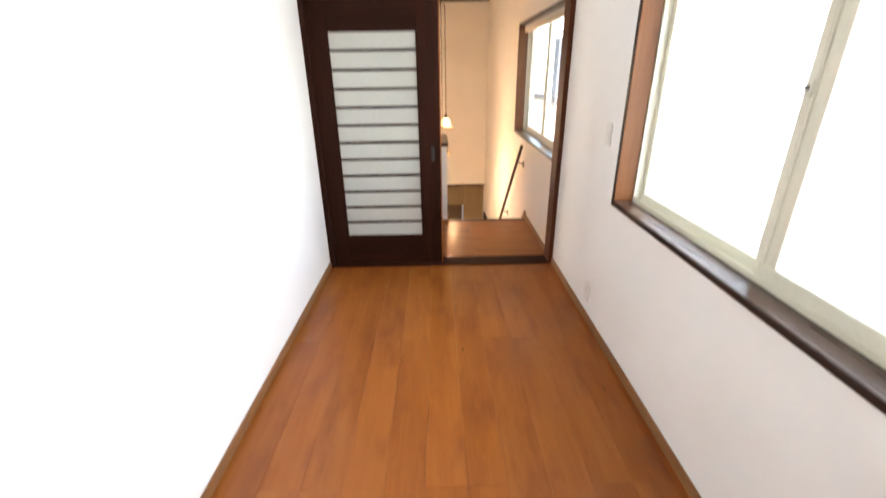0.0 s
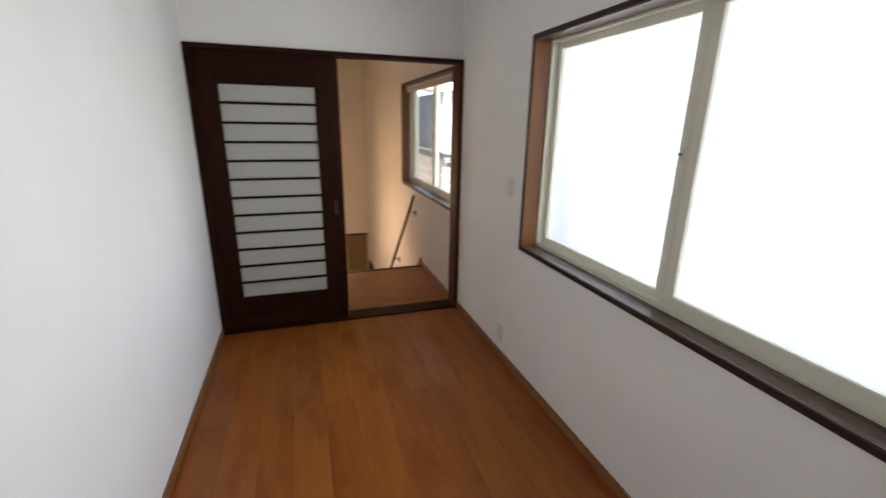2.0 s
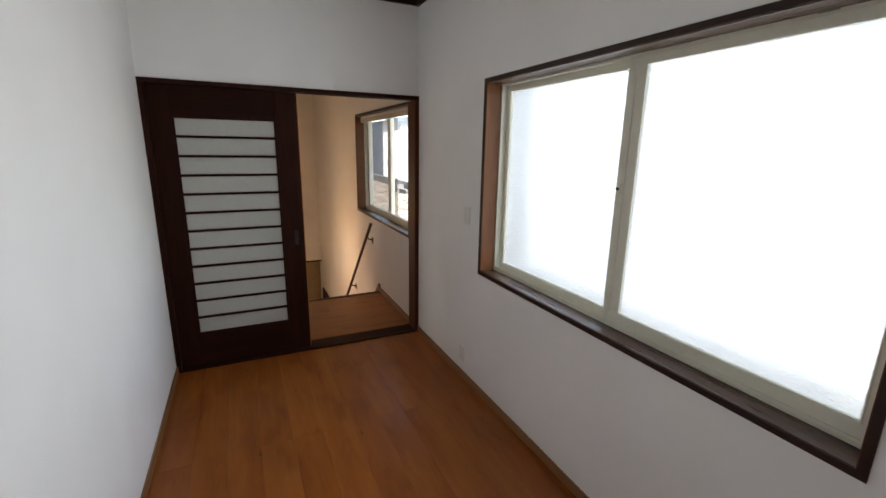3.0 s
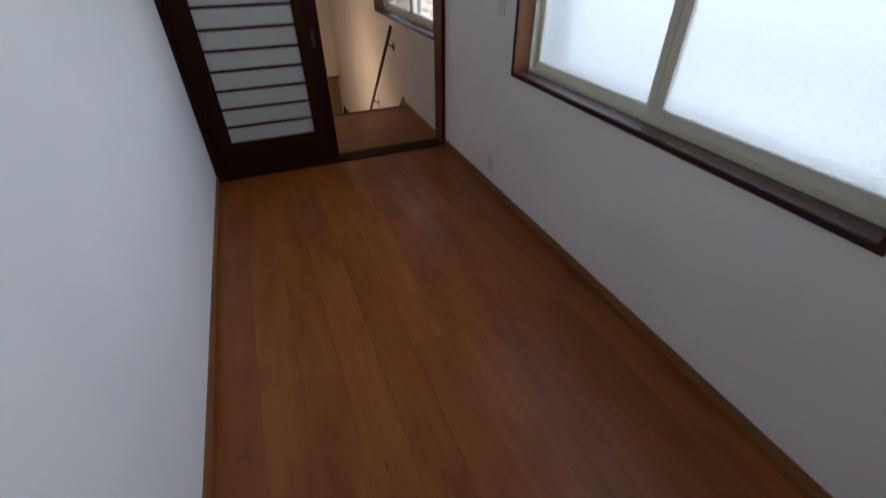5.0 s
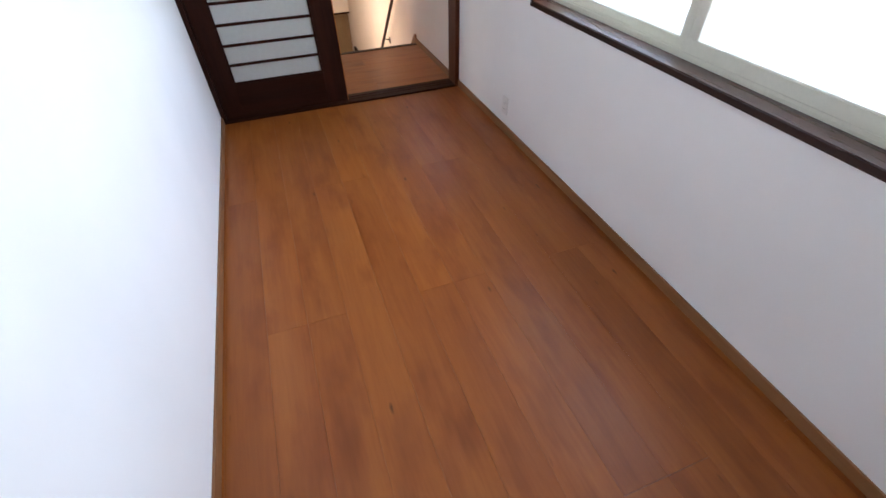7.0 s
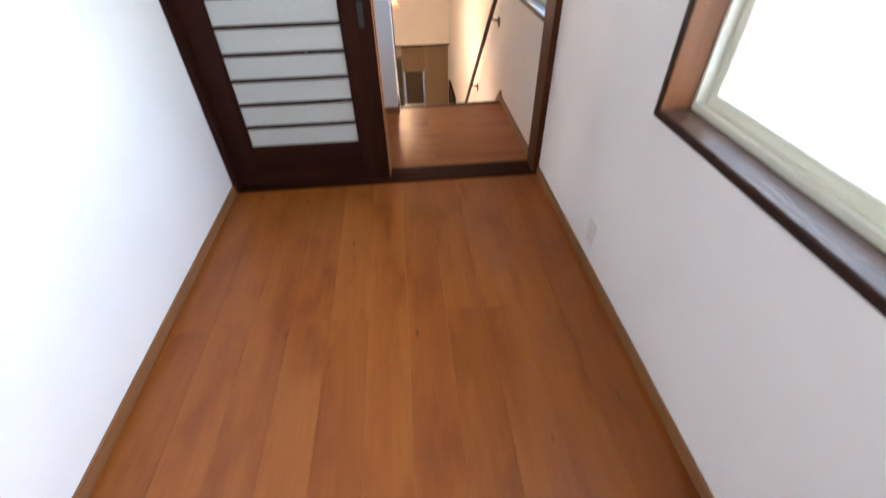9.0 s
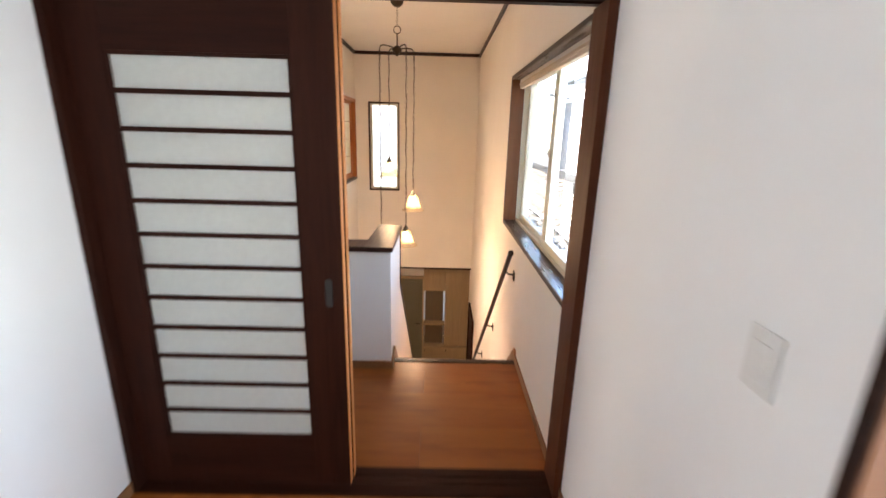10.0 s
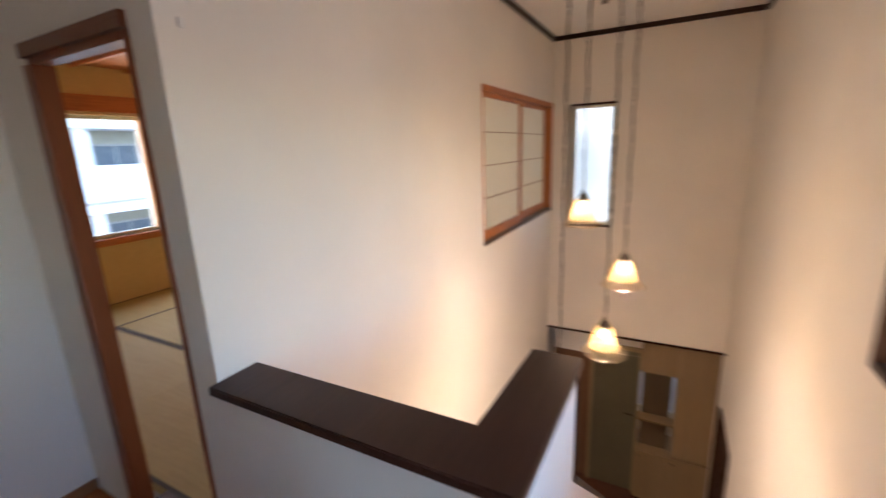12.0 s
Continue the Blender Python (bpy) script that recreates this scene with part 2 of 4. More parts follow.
M["tan_wall"] = plain("tan_plaster", (0.60, 0.44, 0.22), 0.9, 0, 0.06, 25, 0.2)
M["tatami"] = wood("tatami_straw", (0.27, 0.195, 0.070), (0.33, 0.245, 0.092), (0.38, 0.29, 0.115), "x", 0.75, 6.0, True, False, 0, 0.3)
M["tatami_edge"] = plain("dark_cloth_border", (0.05, 0.045, 0.04), 0.9, 0, 0.2, 200, 0.2)
M["cabinet"] = wood("tan_laminate", (0.24, 0.165, 0.09), (0.29, 0.20, 0.11), (0.33, 0.235, 0.135), "z", 0.4, 0.7, True)
M["green_door"] = plain("grey_green_steel", (0.118, 0.105, 0.066), 0.35, 0.0, 0.08, 3, 0.02)
M["brown_panel"] = wood("reddish_brown_panel", (0.12, 0.055, 0.028), (0.16, 0.076, 0.040), (0.20, 0.10, 0.053), "z", 0.45)
M["niche_wood"] = wood("dull_brown_laminate", (0.085, 0.055, 0.03), (0.10, 0.066, 0.036), (0.115, 0.078, 0.044), "z", 0.45)
M["ridge_metal"] = plain("grey_ridge_metal", (0.10, 0.105, 0.108), 0.5, 0.0, 0.1, 9, 0.05)
M["slate"] = plain("dark_slate", (0.05, 0.055, 0.065), 0.6, 0, 0.2, 5, 0.2)
M["tile_roof"] = plain("grey_roof_tile", (0.20, 0.185, 0.172), 0.5, 0.0, 0.22, 7, 0.15)
M["far_roof"] = plain("brown_roof_tile", (0.20, 0.12, 0.085), 0.6, 0, 0.2, 4, 0.2)
M["siding"] = plain("white_siding", (0.46, 0.465, 0.47), 0.7, 0, 0.05, 6, 0.1)
M["apt_white"] = plain("white_render", (0.62, 0.64, 0.67), 0.7, 0, 0.04, 6, 0.1)
M["apt_wall"] = plain("grey_green_render", (0.33, 0.34, 0.30), 0.8, 0, 0.08, 5, 0.1)
M["annexe_wall"] = plain("grey_annexe_wall", (0.40, 0.405, 0.41), 0.8, 0, 0.06, 6, 0.1)
M["blue_siding"] = plain("pale_blue_siding", (0.33, 0.36, 0.40), 0.7, 0, 0.05, 6, 0.1)
M["concrete"] = plain("grey_concrete", (0.33, 0.33, 0.32), 0.85, 0, 0.15, 12, 0.3)
M["pole"] = plain("weathered_brown_pole", (0.020, 0.016, 0.014), 0.85, 0, 0.15, 12, 0.3)
M["ground"] = plain("grey_asphalt", (0.10, 0.10, 0.10), 0.9, 0, 0.3, 8, 0.3)
M["rail_paint"] = plain("grey_painted_metal", (0.30, 0.31, 0.32), 0.4, 0.2, 0.05, 40, 0.05)
M["far_glass"] = plain("dim_window_glass", (0.12, 0.15, 0.18), 0.1, 0, 0.1, 3, 0.02)
M["soffit"] = plain("white_soffit_board", (0.5, 0.5, 0.49), 0.75, 0, 0.04, 20, 0.1)

gm = bpy.data.materials.new("clear_glass")
gm.use_nodes = True
gb = gm.node_tree.nodes["Principled BSDF"]
gb.inputs["Base Color"].default_value = (0.97, 0.985, 0.98, 1)
gb.inputs["Roughness"].default_value = 0.0
gb.inputs["Transmission Weight"].default_value = 1.0
gb.inputs["IOR"].default_value = 1.01
gb.inputs["Specular IOR Level"].default_value = 0.5
M["glass"] = gm

em = bpy.data.materials.new("lit_bulb")
em.use_nodes = True
eb = em.node_tree.nodes["Principled BSDF"]
eb.inputs["Base Color"].default_value = (1, 0.9, 0.75, 1)
eb.inputs["Emission Color"].default_value = (1, 0.78, 0.45, 1)
eb.inputs["Emission Strength"].default_value = BULB_GLOW
M["bulb"] = em


# ---- mesh helpers ----
def mesh_of(bm, name, mat, smooth=False):
    bmesh.ops.recalc_face_normals(bm, faces=bm.faces)
    me = bpy.data.meshes.new(name)
    bm.to_mesh(me)
    bm.free()
    me.materials.append(M[mat])
    if smooth:
        for p in me.polygons:
            p.use_smooth = True
    return me


def root(ob):
    while ob.parent:
        ob = ob.parent
    return ob


def part(name, bm, mat, parent=None, label="", smooth=False):
    """One mesh object, built in world coordinates, under a thing or a part (or top-level)."""
    ob = None
    if parent is not None:
        bmesh.ops.translate(bm, verts=bm.verts, vec=-root(parent).location)
    ob = new(name, mesh_of(bm, name, mat, smooth))
    if parent is not None:
        ob.parent = parent
    if label:
        tagged(ob, label)
    return ob


def thing(name, loc, label, category, group="", kind=""):
    ob = new(name)
    ob.empty_display_size = 0.05
    ob.location = loc
    return tagged(ob, label, category, group, kind)


def add_box(bm, x0, x1, y0, y1, z0, z1, bevel=0.0):
    vs = [bm.verts.new((x, y, z)) for x in (x0, x1) for y in (y0, y1) for z in (z0, z1)]
    fs = [bm.faces.new([vs[i] for i in q]) for q in ((0, 1, 3, 2), (4, 6, 7, 5), (0, 4, 5, 1), (2, 3, 7, 6), (0, 2, 6, 4), (1, 5, 7, 3))]
    if bevel:
        es = list({e for f in fs for e in f.edges})
        bmesh.ops.bevel(bm, geom=es, offset=bevel, segments=2, affect="EDGES", profile=0.6)


def box(x0, x1, y0, y1, z0, z1, bevel=0.0):
    bm = bmesh.new()
    add_box(bm, x0, x1, y0, y1, z0, z1, bevel)
    return bm


def boxes(*rows):
    bm = bmesh.new()
    for r in rows:
        add_box(bm, *r)
    return bm


def slab_x(x0, x1, poly, bm=None):
    """A prism between x0 and x1 over a polygon of (y, z)."""
    bm = bm or bmesh.new()
    a = [bm.verts.new((x0, y, z)) for y, z in poly]
    b = [bm.verts.new((x1, y, z)) for y, z in poly]
    bm.faces.new(a)
    bm.faces.new(b[::-1])
    n = len(poly)
    for i in range(n):
        bm.faces.new((a[i], b[i], b[(i + 1) % n], a[(i + 1) % n]))
    return bm


def tube(points, radius, segs=8, bm=None, closed=False):
    bm = bm or bmesh.new()
    pts = [Vector(p) for p in points]
    rings, n = [], len(pts)
    up = Vector((0.13, 0.21, 1)).normalized()
    for i, p in enumerate(pts):
        a = pts[(i - 1) % n] if closed or i else p
        b = pts[(i + 1) % n] if closed or i < n - 1 else p
        d = (b - a).normalized()
        s = d.cross(up if abs(d.dot(up)) < 0.95 else Vector((1, 0, 0))).normalized()
        u = s.cross(d)
        rings.append([bm.verts.new(p + radius * (math.cos(2 * math.pi * k / segs) * s + math.sin(2 * math.pi * k / segs) * u)) for k in range(segs)])
    for i in range(n if closed else n - 1):
        r, q = rings[i], rings[(i + 1) % n]
        for k in range(segs):
            bm.faces.new((r[k], r[(k + 1) % segs], q[(k + 1) % segs], q[k]))
    if not closed:
        bm.faces.new(rings[0][::-1])
        bm.faces.new(rings[-1])
    return bm


def lathe(profile, centre, segs=24, bm=None, wave=None):
    """A turned body of (radius, height) about the upright through centre."""
    bm = bm or bmesh.new()
    rings = []
    for j, (r, z) in enumerate(profile):
        ring = []
        for k in range(segs):
            a = 2 * math.pi * k / segs
            rr = r * (1 + (wave(j, a) if wave else 0))
            ring.append(bm.verts.new((centre[0] + rr * math.cos(a), centre[1] + rr * math.sin(a), centre[2] + z)))
        rings.append(ring)
    for r, q in zip(rings, rings[1:]):
        for k in range(segs):
            bm.faces.new((r[k], r[(k + 1) % segs], q[(k + 1) % segs], q[k]))
    return bm


def capped(profile, centre, segs=16):
    return lathe([(0.0005, profile[0][1])] + profile + [(0.0005, profile[-1][1])], centre, segs)


def structure(name, bm, mat, label, category):
    return tagged(part(name, bm, mat), label, category, "", "structure")


# ---- plan ----
W, BACK = 1.888, -4.30
ROOM_H, WELL_H = 2.735, 2.70
GF = -3.00                       # ground floor
WELL_Y = 5.31                    # far wall of the stairwell
EAST = 2.068
W1 = (-3.009, -1.068, 0.841, 2.028)  # frosted window: y0, y1, z0, z1
W2 = (0.195, 2.085, 0.824, 2.008)  # stairwell window
NOSE, RISER, TREAD, STEPS = 1.165, 3.00 / 16, 0.2, 16
RUN_END = NOSE + TREAD * (STEPS - 1)


def wall_with_holes_x(name, x0, x1, y0, y1, z0, z1, holes, mat, label):
    """A wall of constant x with rectangular openings (y0, y1, z0, z1), not overlapping in y."""
    bm, y = bmesh.new(), y0
    for a, b, c, d in sorted(holes):
        add_box(bm, x0, x1, y, a, z0, z1)
        if c > z0:
            add_box(bm, x0, x1, a, b, z0, c)
        add_box(bm, x0, x1, a, b, d, z1)
        y = b
    add_box(bm, x0, x1, y, y1, z0, z1)
    bmesh.ops.remove_doubles(bm, verts=bm.verts, dist=1e-5)
    return structure(name, bm, mat, label, "wall")


def wall_with_holes_y(name, y0, y1, x0, x1, z0, z1, holes, mat, label):
    bm, x = bmesh.new(), x0
    for a, b, c, d in sorted(holes):
        if a > x:
            add_box(bm, x, a, y0, y1, z0, z1)
        if c > z0:
            add_box(bm, a, b, y0, y1, z0, c)
        add_box(bm, a, b, y0, y1, d, z1)
        x = b
    if x1 > x:
        add_box(bm, x, x1, y0, y1, z0, z1)
    bmesh.ops.remove_doubles(bm, verts=bm.verts, dist=1e-5)
    return structure(name, bm, mat, label, "wall")


TAT = (-0.80, -0.125, 0.0, 1.985)   # tatami doorway: x0, x1, z0, z1
SHOJI = (3.285, 5.295, 0.823, 2.015)
SLIT = (0.201, 0.678, 0.643, 1.991)
wall_with_holes_x("wall_west", -0.12, 0.0, BACK, 0.0, -0.2, ROOM_H, [], "paper", "white textured wallpaper wall of the long room")
wall_with_holes_x("wall_east", W, EAST, BACK, 0.12, GF - 0.1, WELL_H + 0.1, [W1], "paper", "white wallpaper wall around the frosted window")
wall_with_holes_x("wall_stair_east", W, EAST, 0.12, 6.3, GF - 0.1, WELL_H + 0.1, [W2], "hall_paper", "cream wallpaper wall along the stairs with window")
wall_with_holes_y("wall_south", BACK - 0.12, BACK, -0.12, EAST, -0.2, ROOM_H, [], "paper", "plain white wallpaper end wall")
wall_with_holes_y("wall_door", 0.0, 0.12, 0.0, W, 2.03, ROOM_H, [], "paper", "white wallpaper wall above the sliding doors")
wall_with_holes_y("wall_hall_south", 0.0, 0.12, -1.3, 0.0, -0.2, WELL_H, [], "hall_paper", "cream wallpaper wall of the hall")
wall_with_holes_x("wall_hall_west", -1.3, -1.15, 0.12, 1.16, -0.2, WELL_H, [], "hall_paper", "cream wallpaper end wall of the hall")
wall_with_holes_y("wall_tatami_south", 1.045, 1.085, -1.15, 0.0, -0.2, WELL_H, [TAT], "hall_paper", "cream wallpaper wall around the tatami doorway")
wall_with_holes_x("wall_stair_west", -0.11, 0.0, 1.085, WELL_Y, GF - 0.1, WELL_H, [SHOJI], "hall_paper", "cream wallpaper wall of the stairwell with shoji opening")
wall_with_holes_y("wall_stair_north", WELL_Y, WELL_Y + 0.13, 0.0, W, -0.645, WELL_H, [SLIT], "hall_paper", "cream wallpaper end wall of the stairwell")

structure("ceiling_room", box(-0.12, EAST, BACK - 0.12, 0.12, ROOM_H, ROOM_H + 0.1), "ceiling", "off-white papered ceiling of the room", "ceiling")
structure("ceiling_stairwell", boxes((-1.3, W, 0.12, 1.16, WELL_H, WELL_H + 0.1), (-0.11, W, 1.16, WELL_Y + 0.13, WELL_H, WELL_H + 0.1)), "ceiling", "cream papered ceiling above the stairs", "ceiling")

# dark cornices
structure("cornice_room", boxes((0, W, -0.022, 0.0, ROOM_H - 0.05, ROOM_H), (0, 0.022, BACK, -0.022, ROOM_H - 0.05, ROOM_H), (W - 0.022, W, BACK, -0.022, ROOM_H - 0.05, ROOM_H)), "dark_y", "thin dark wooden cornice under the ceiling", "cornice")
structure("cornice_stairwell", boxes((0, W, WELL_Y - 0.022, WELL_Y, WELL_H - 0.045, WELL_H), (0, 0.022, 1.16, WELL_Y - 0.022, WELL_H - 0.045, WELL_H), (W - 0.022, W, 0.12, WELL_Y - 0.022, WELL_H - 0.045, WELL_H)), "dark_y", "thin dark wooden cornice round the stairwell ceiling", "cornice")
structure("header_trim", box(0.0, W, WELL_Y - 0.012, WELL_Y + 0.14, -0.669, -0.646), "dark_x", "dark trim under the end wall", "trim")

# skirting
SK = 0.055
structure("baseboard_west", box(0, 0.011, BACK, -0.022, 0, SK, 0.003), "base_wood", "brown wood-grain skirting board", "skirting")
structure("baseboard_east", box(W - 0.011, W, BACK, -0.022, 0, SK, 0.003), "base_wood", "brown wood-grain skirting board", "skirting")
structure("baseboard_landing", box(W - 0.011, W, 0.135, NOSE, 0, SK, 0.003), "base_wood", "brown skirting board beside the landing", "skirting")
structure("baseboard_knee", box(0.0, 1.032, 1.034, 1.045, 0, SK, 0.003), "base_wood", "brown skirting board under the half-height wall", "skirting")
structure("baseboard_hall", boxes((-1.15, -1.139, 0.12, 1.045, 0, SK), (-0.11, 0.0, 1.034, 1.045, 0, SK)), "base_wood", "brown skirting board of the hall", "skirting")

# ---- door frame and sliding doors ----
df = thing("door_frame", (W / 2, 0.05, 0), "dark stained wooden frame round the sliding doors", "door frame", "", "structure")
# left jamb plain dark wood, right jamb lightened as the lit side
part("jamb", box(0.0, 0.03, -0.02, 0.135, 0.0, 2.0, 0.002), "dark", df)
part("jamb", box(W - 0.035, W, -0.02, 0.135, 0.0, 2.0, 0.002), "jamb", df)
part("lintel", boxes((0.0, W, -0.02, 0.028, 2.0, 2.03), (0.0, W, 0.028, 0.135, 2.008, 2.03), (0.0, W, 0.071, 0.076, 2.0, 2.008)), "dark_x", df)
part("threshold", boxes((0.0, W, -0.02, 0.14, -0.05, 0.004), (0.03, W - 0.035, -0.02, 0.04, 0.004, 0.012), (0.03, W - 0.035, 0.047, 0.083, 0.004, 0.012), (0.03, W - 0.035, 0.090, 0.14, 0.004, 0.012)), "dark_x", df, "worn dark threshold with two grooves")
part("rail", box(0.03, W - 0.035, 0.0425, 0.0445, 0.004, 0.010), "bronze", df)
part("rail", box(0.03, W - 0.035, 0.0855, 0.0875, 0.004, 0.010), "bronze", df)


def sliding_door(y, x0, x1, label):
    """A glazed panel: two stiles, two rails, eleven bars, twelve frosted panes and a recessed pull."""
    d = thing("sliding_door", ((x0 + x1) / 2, y + 0.016, 0.013), label, "sliding door", "sliding doors")
    g0, g1, b0, b1, t = 0.159, 0.797, 0.254, 1.806, 0.040
    part("stile", box(x0, g0, y, y + t, 0.013, 2.004, 0.002), "dark", d)
    part("stile", box(g1, x1 - 0.003, y, y + t, 0.013, 2.004, 0.002), "dark", d)
    part("edge_strip", box(x1 - 0.003, x1, y + 0.001, y + t - 0.001, 0.013, 2.004), "edge", d, "orange unstained edge, stair daylight painted in")
    part("rail", box(g0, g1, y + 0.001, y + t - 0.001, 0.013, b0), "dark_x", d)
    part("rail", box(g0, g1, y + 0.001, y + t - 0.001, b1, 2.004), "dark_x", d)
    part("bead", boxes((g0, g0 + 0.012, y + 0.005, y + 0.014, b0, b1), (g1 - 0.012, g1, y + 0.005, y + 0.014, b0, b1), (g0 + 0.012, g1 - 0.012, y + 0.005, y + 0.014, b1 - 0.012, b1), (g0 + 0.012, g1 - 0.012, y + 0.005, y + 0.014, b0, b0 + 0.012)), "dark", d)
    step = (b1 - b0) / 12
    for i in range(12):
        part("pane", box(g0 + 0.002, g1 - 0.002, y + 0.0155, y + 0.0195, b0 + i * step + 0.001, b0 + (i + 1) * step - 0.001), "door_frost", d)
        if i:
            part("bar", box(g0 + 0.012, g1 - 0.012, y + 0.004, y + 0.015, b0 + i * step - 0.0085, b0 + i * step + 0.0085, 0.0015), "dark_x", d)
            part("bar", box(g0, g1, y + 0.020, y + 0.029, b0 + i * step - 0.0085, b0 + i * step + 0.0085), "dark_x", d)
    px, pz = x1 - 0.060, 0.937
    ring = [(px + 0.014 * math.cos(a) + 0, y - 0.001, pz + (0.045 if math.sin(a) > 0 else -0.045) + 0.014 * math.sin(a)) for a in np.linspace(0.001, 2 * math.pi + 0.001, 16, endpoint=False)]
    pull = part("pull", tube(ring, 0.0022, 6, None, True), "black", d, "oval recessed bronze finger pull", True)
    bm = bmesh.new()
    bm.faces.new([bm.verts.new((px + (x - px) * 0.95, y - 0.0015, z)) for x, _, z in ring])
    ext = bmesh.ops.extrude_face_region(bm, geom=list(bm.faces))
    bmesh.ops.translate(bm, verts=[v for v in ext["geom"] if isinstance(v, bmesh.types.BMVert)], vec=(0, 0.001, 0))
    part("recess", bm, "slot", pull)
    return d


sliding_door(0.034, 0.031, 0.952, "dark brown sliding door with frosted glass, slid open")
sliding_door(0.0785, 0.031, 0.958, "dark brown glazed sliding door stacked behind the other")


# ---- windows ----
def casing(parent, hole, x_in, x_out, t=0.026):
    y0, y1, z0, z1 = hole
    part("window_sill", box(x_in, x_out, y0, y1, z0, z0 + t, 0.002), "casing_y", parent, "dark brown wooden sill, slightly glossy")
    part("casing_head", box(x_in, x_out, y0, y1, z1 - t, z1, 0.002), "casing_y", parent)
    # side boards in the lighter brown that carries painted window light
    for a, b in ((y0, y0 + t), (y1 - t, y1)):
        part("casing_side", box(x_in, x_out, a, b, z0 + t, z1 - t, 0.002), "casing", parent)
    # darker front edge of the lining, a little proud of the wall
    e = 0.012
    part("casing_edge", boxes((x_in - 0.004, x_in - 0.0005, y0 - 0.001, y1 + 0.001, z0 - 0.001, z0 + e + 0.010), (x_in - 0.004, x_in - 0.0005, y0 - 0.001, y1 + 0.001, z1 - e - 0.010, z1 + 0.001),
                              (x_in - 0.004, x_in - 0.0005, y0 - 0.001, y0 + e + 0.010, z0 + 0.022, z1 - 0.022), (x_in - 0.004, x_in - 0.0005, y1 - e - 0.010, y1 + 0.001, z0 + 0.022, z1 - 0.022)), "dark_y", parent)


def sash(parent, x, y0, y1, z0, z1, glass, low, stile=0.042):
    s = part("sash", boxes((x, x + 0.026, y0, y0 + stile, z0, z1), (x, x + 0.026, y1 - stile, y1, z0, z1),
                           (x, x + 0.026, y0 + stile, y1 - stile, z0, z0 + low), (x, x + 0.026, y0 + stile, y1 - stile, z1 - 0.04, z1)), "alu", parent)
    part("bead", boxes((x - 0.003, x, y0 + stile - 0.006, y0 + stile - 0.002, z0 + low - 0.004, z1 - 0.038), (x - 0.003, x, y1 - stile + 0.002, y1 - stile + 0.006, z0 + low - 0.004, z1 - 0.038),
                       (x - 0.003, x, y0 + stile - 0.006, y1 - stile + 0.006, z0 + low - 0.008, z0 + low - 0.004)), "alu", s)
    p = part("pane", box(x + 0.011, x + 0.015, y0 + stile - 0.004, y1 - stile + 0.004, z0 + low - 0.004, z1 - 0.036), glass, s)
    p.visible_shadow = False
    return s


def sliding_window(name, hole, mid, glass, label, stile=0.042):
    y0, y1, z0, z1 = hole
    w = thing(name, (W + 0.1, (y0 + y1) / 2, z0), label, "window", "", "structure")
    casing(w, hole, W - 0.006, 1.981)
    a, b, c, d = y0 + 0.001, y1 - 0.001, z0 + 0.001, z1 - 0.001
    f = 0.034
    part("window_frame", boxes((1.982, EAST + 0.02, a, a + f, c, d), (1.982, EAST + 0.02, b - f, b, c, d), (1.982, EAST + 0.02, a + f, b - f, c, c + f), (1.982, EAST + 0.02, a + f, b - f, d - f, d),
                               (1.984, 1.988, a + f, b - f, c + f, c + f + 0.012), (2.016, 2.02, a + f, b - f, c + f, c + f + 0.010)), "alu", w, "cream painted aluminium frame")
    sash(w, 1.9885, a + f - 0.004, mid + 0.022, c + f + 0.001, d - f + 0.006, glass, 0.062, stile)
    sash(w, 2.021, mid - 0.022, b - f + 0.004, c + f + 0.001, d - f + 0.006, glass, 0.045, stile)
    part("interlock", boxes((1.9905, 2.0145, mid - 0.064, mid + 0.0218 - stile, c + f + 0.064, d - f - 0.034), (1.9875, 1.9885, mid - 0.004, mid + 0.001, c + f + 0.004, d - f)), "alu", w)
    lock = part("latch", box(1.976, 1.9885, mid - 0.010, mid + 0.010, z0 + 0.612, z0 + 0.657, 0.003), "alu", w)
    part("lever", box(1.969, 1.976, mid - 0.006, mid + 0.007, z0 + 0.629, z0 + 0.641, 0.002), "slot", lock)
    return w


sm = bpy.data.materials.new("grey_insect_screen")
sm.use_nodes = True
sn = sm.node_tree
sn.nodes["Principled BSDF"].inputs["Base Color"].default_value = (0.16, 0.16, 0.17, 1)
sn.nodes["Principled BSDF"].inputs["Roughness"].default_value = 0.8
sx = node(sn, "ShaderNodeMixShader", Fac=0.38)
sn.links.new(node(sn, "ShaderNodeBsdfTransparent").outputs[0], sx.inputs[1])
sn.links.new(sn.nodes["Principled BSDF"].outputs[0], sx.inputs[2])
sn.links.new(sx.outputs[0], sn.nodes["Material Output"].inputs["Surface"])
M["screen"] = sm
win1 = sliding_window("window_1", W1, -2.046, "frost", "sliding window with frosted rippled glass and cream frame")
part("maker_label", box(1.9805, 1.9815, -2.70, -2.65, 1.999, 2.009), "concrete", win1, "small grey maker label")
win2 = sliding_window("window_2", W2, 1.10, "glass", "sliding window with clear glass over the stairs", 0.058)

part("insect_screen", box(2.090, 2.0905, 1.09, 2.05, 0.88, 1.97), "screen", win2, "fine grey insect screen over one half")
blind = thing("roller_blind", (1.97, 1.12, 1.914), "rolled-up cream roman blind under the window head", "blind")
part("headrail", box(1.941, 1.981, 0.23, 2.050, 1.955, 1.981, 0.003), "white_plastic", blind)
part("folded_fabric", boxes((1.938, 1.978, 0.235, 2.045, 1.930, 1.944, 0.005), (1.935, 1.979, 0.234, 2.046, 1.944, 1.955, 0.004)), "blind", blind, "cream fabric in stacked folds")
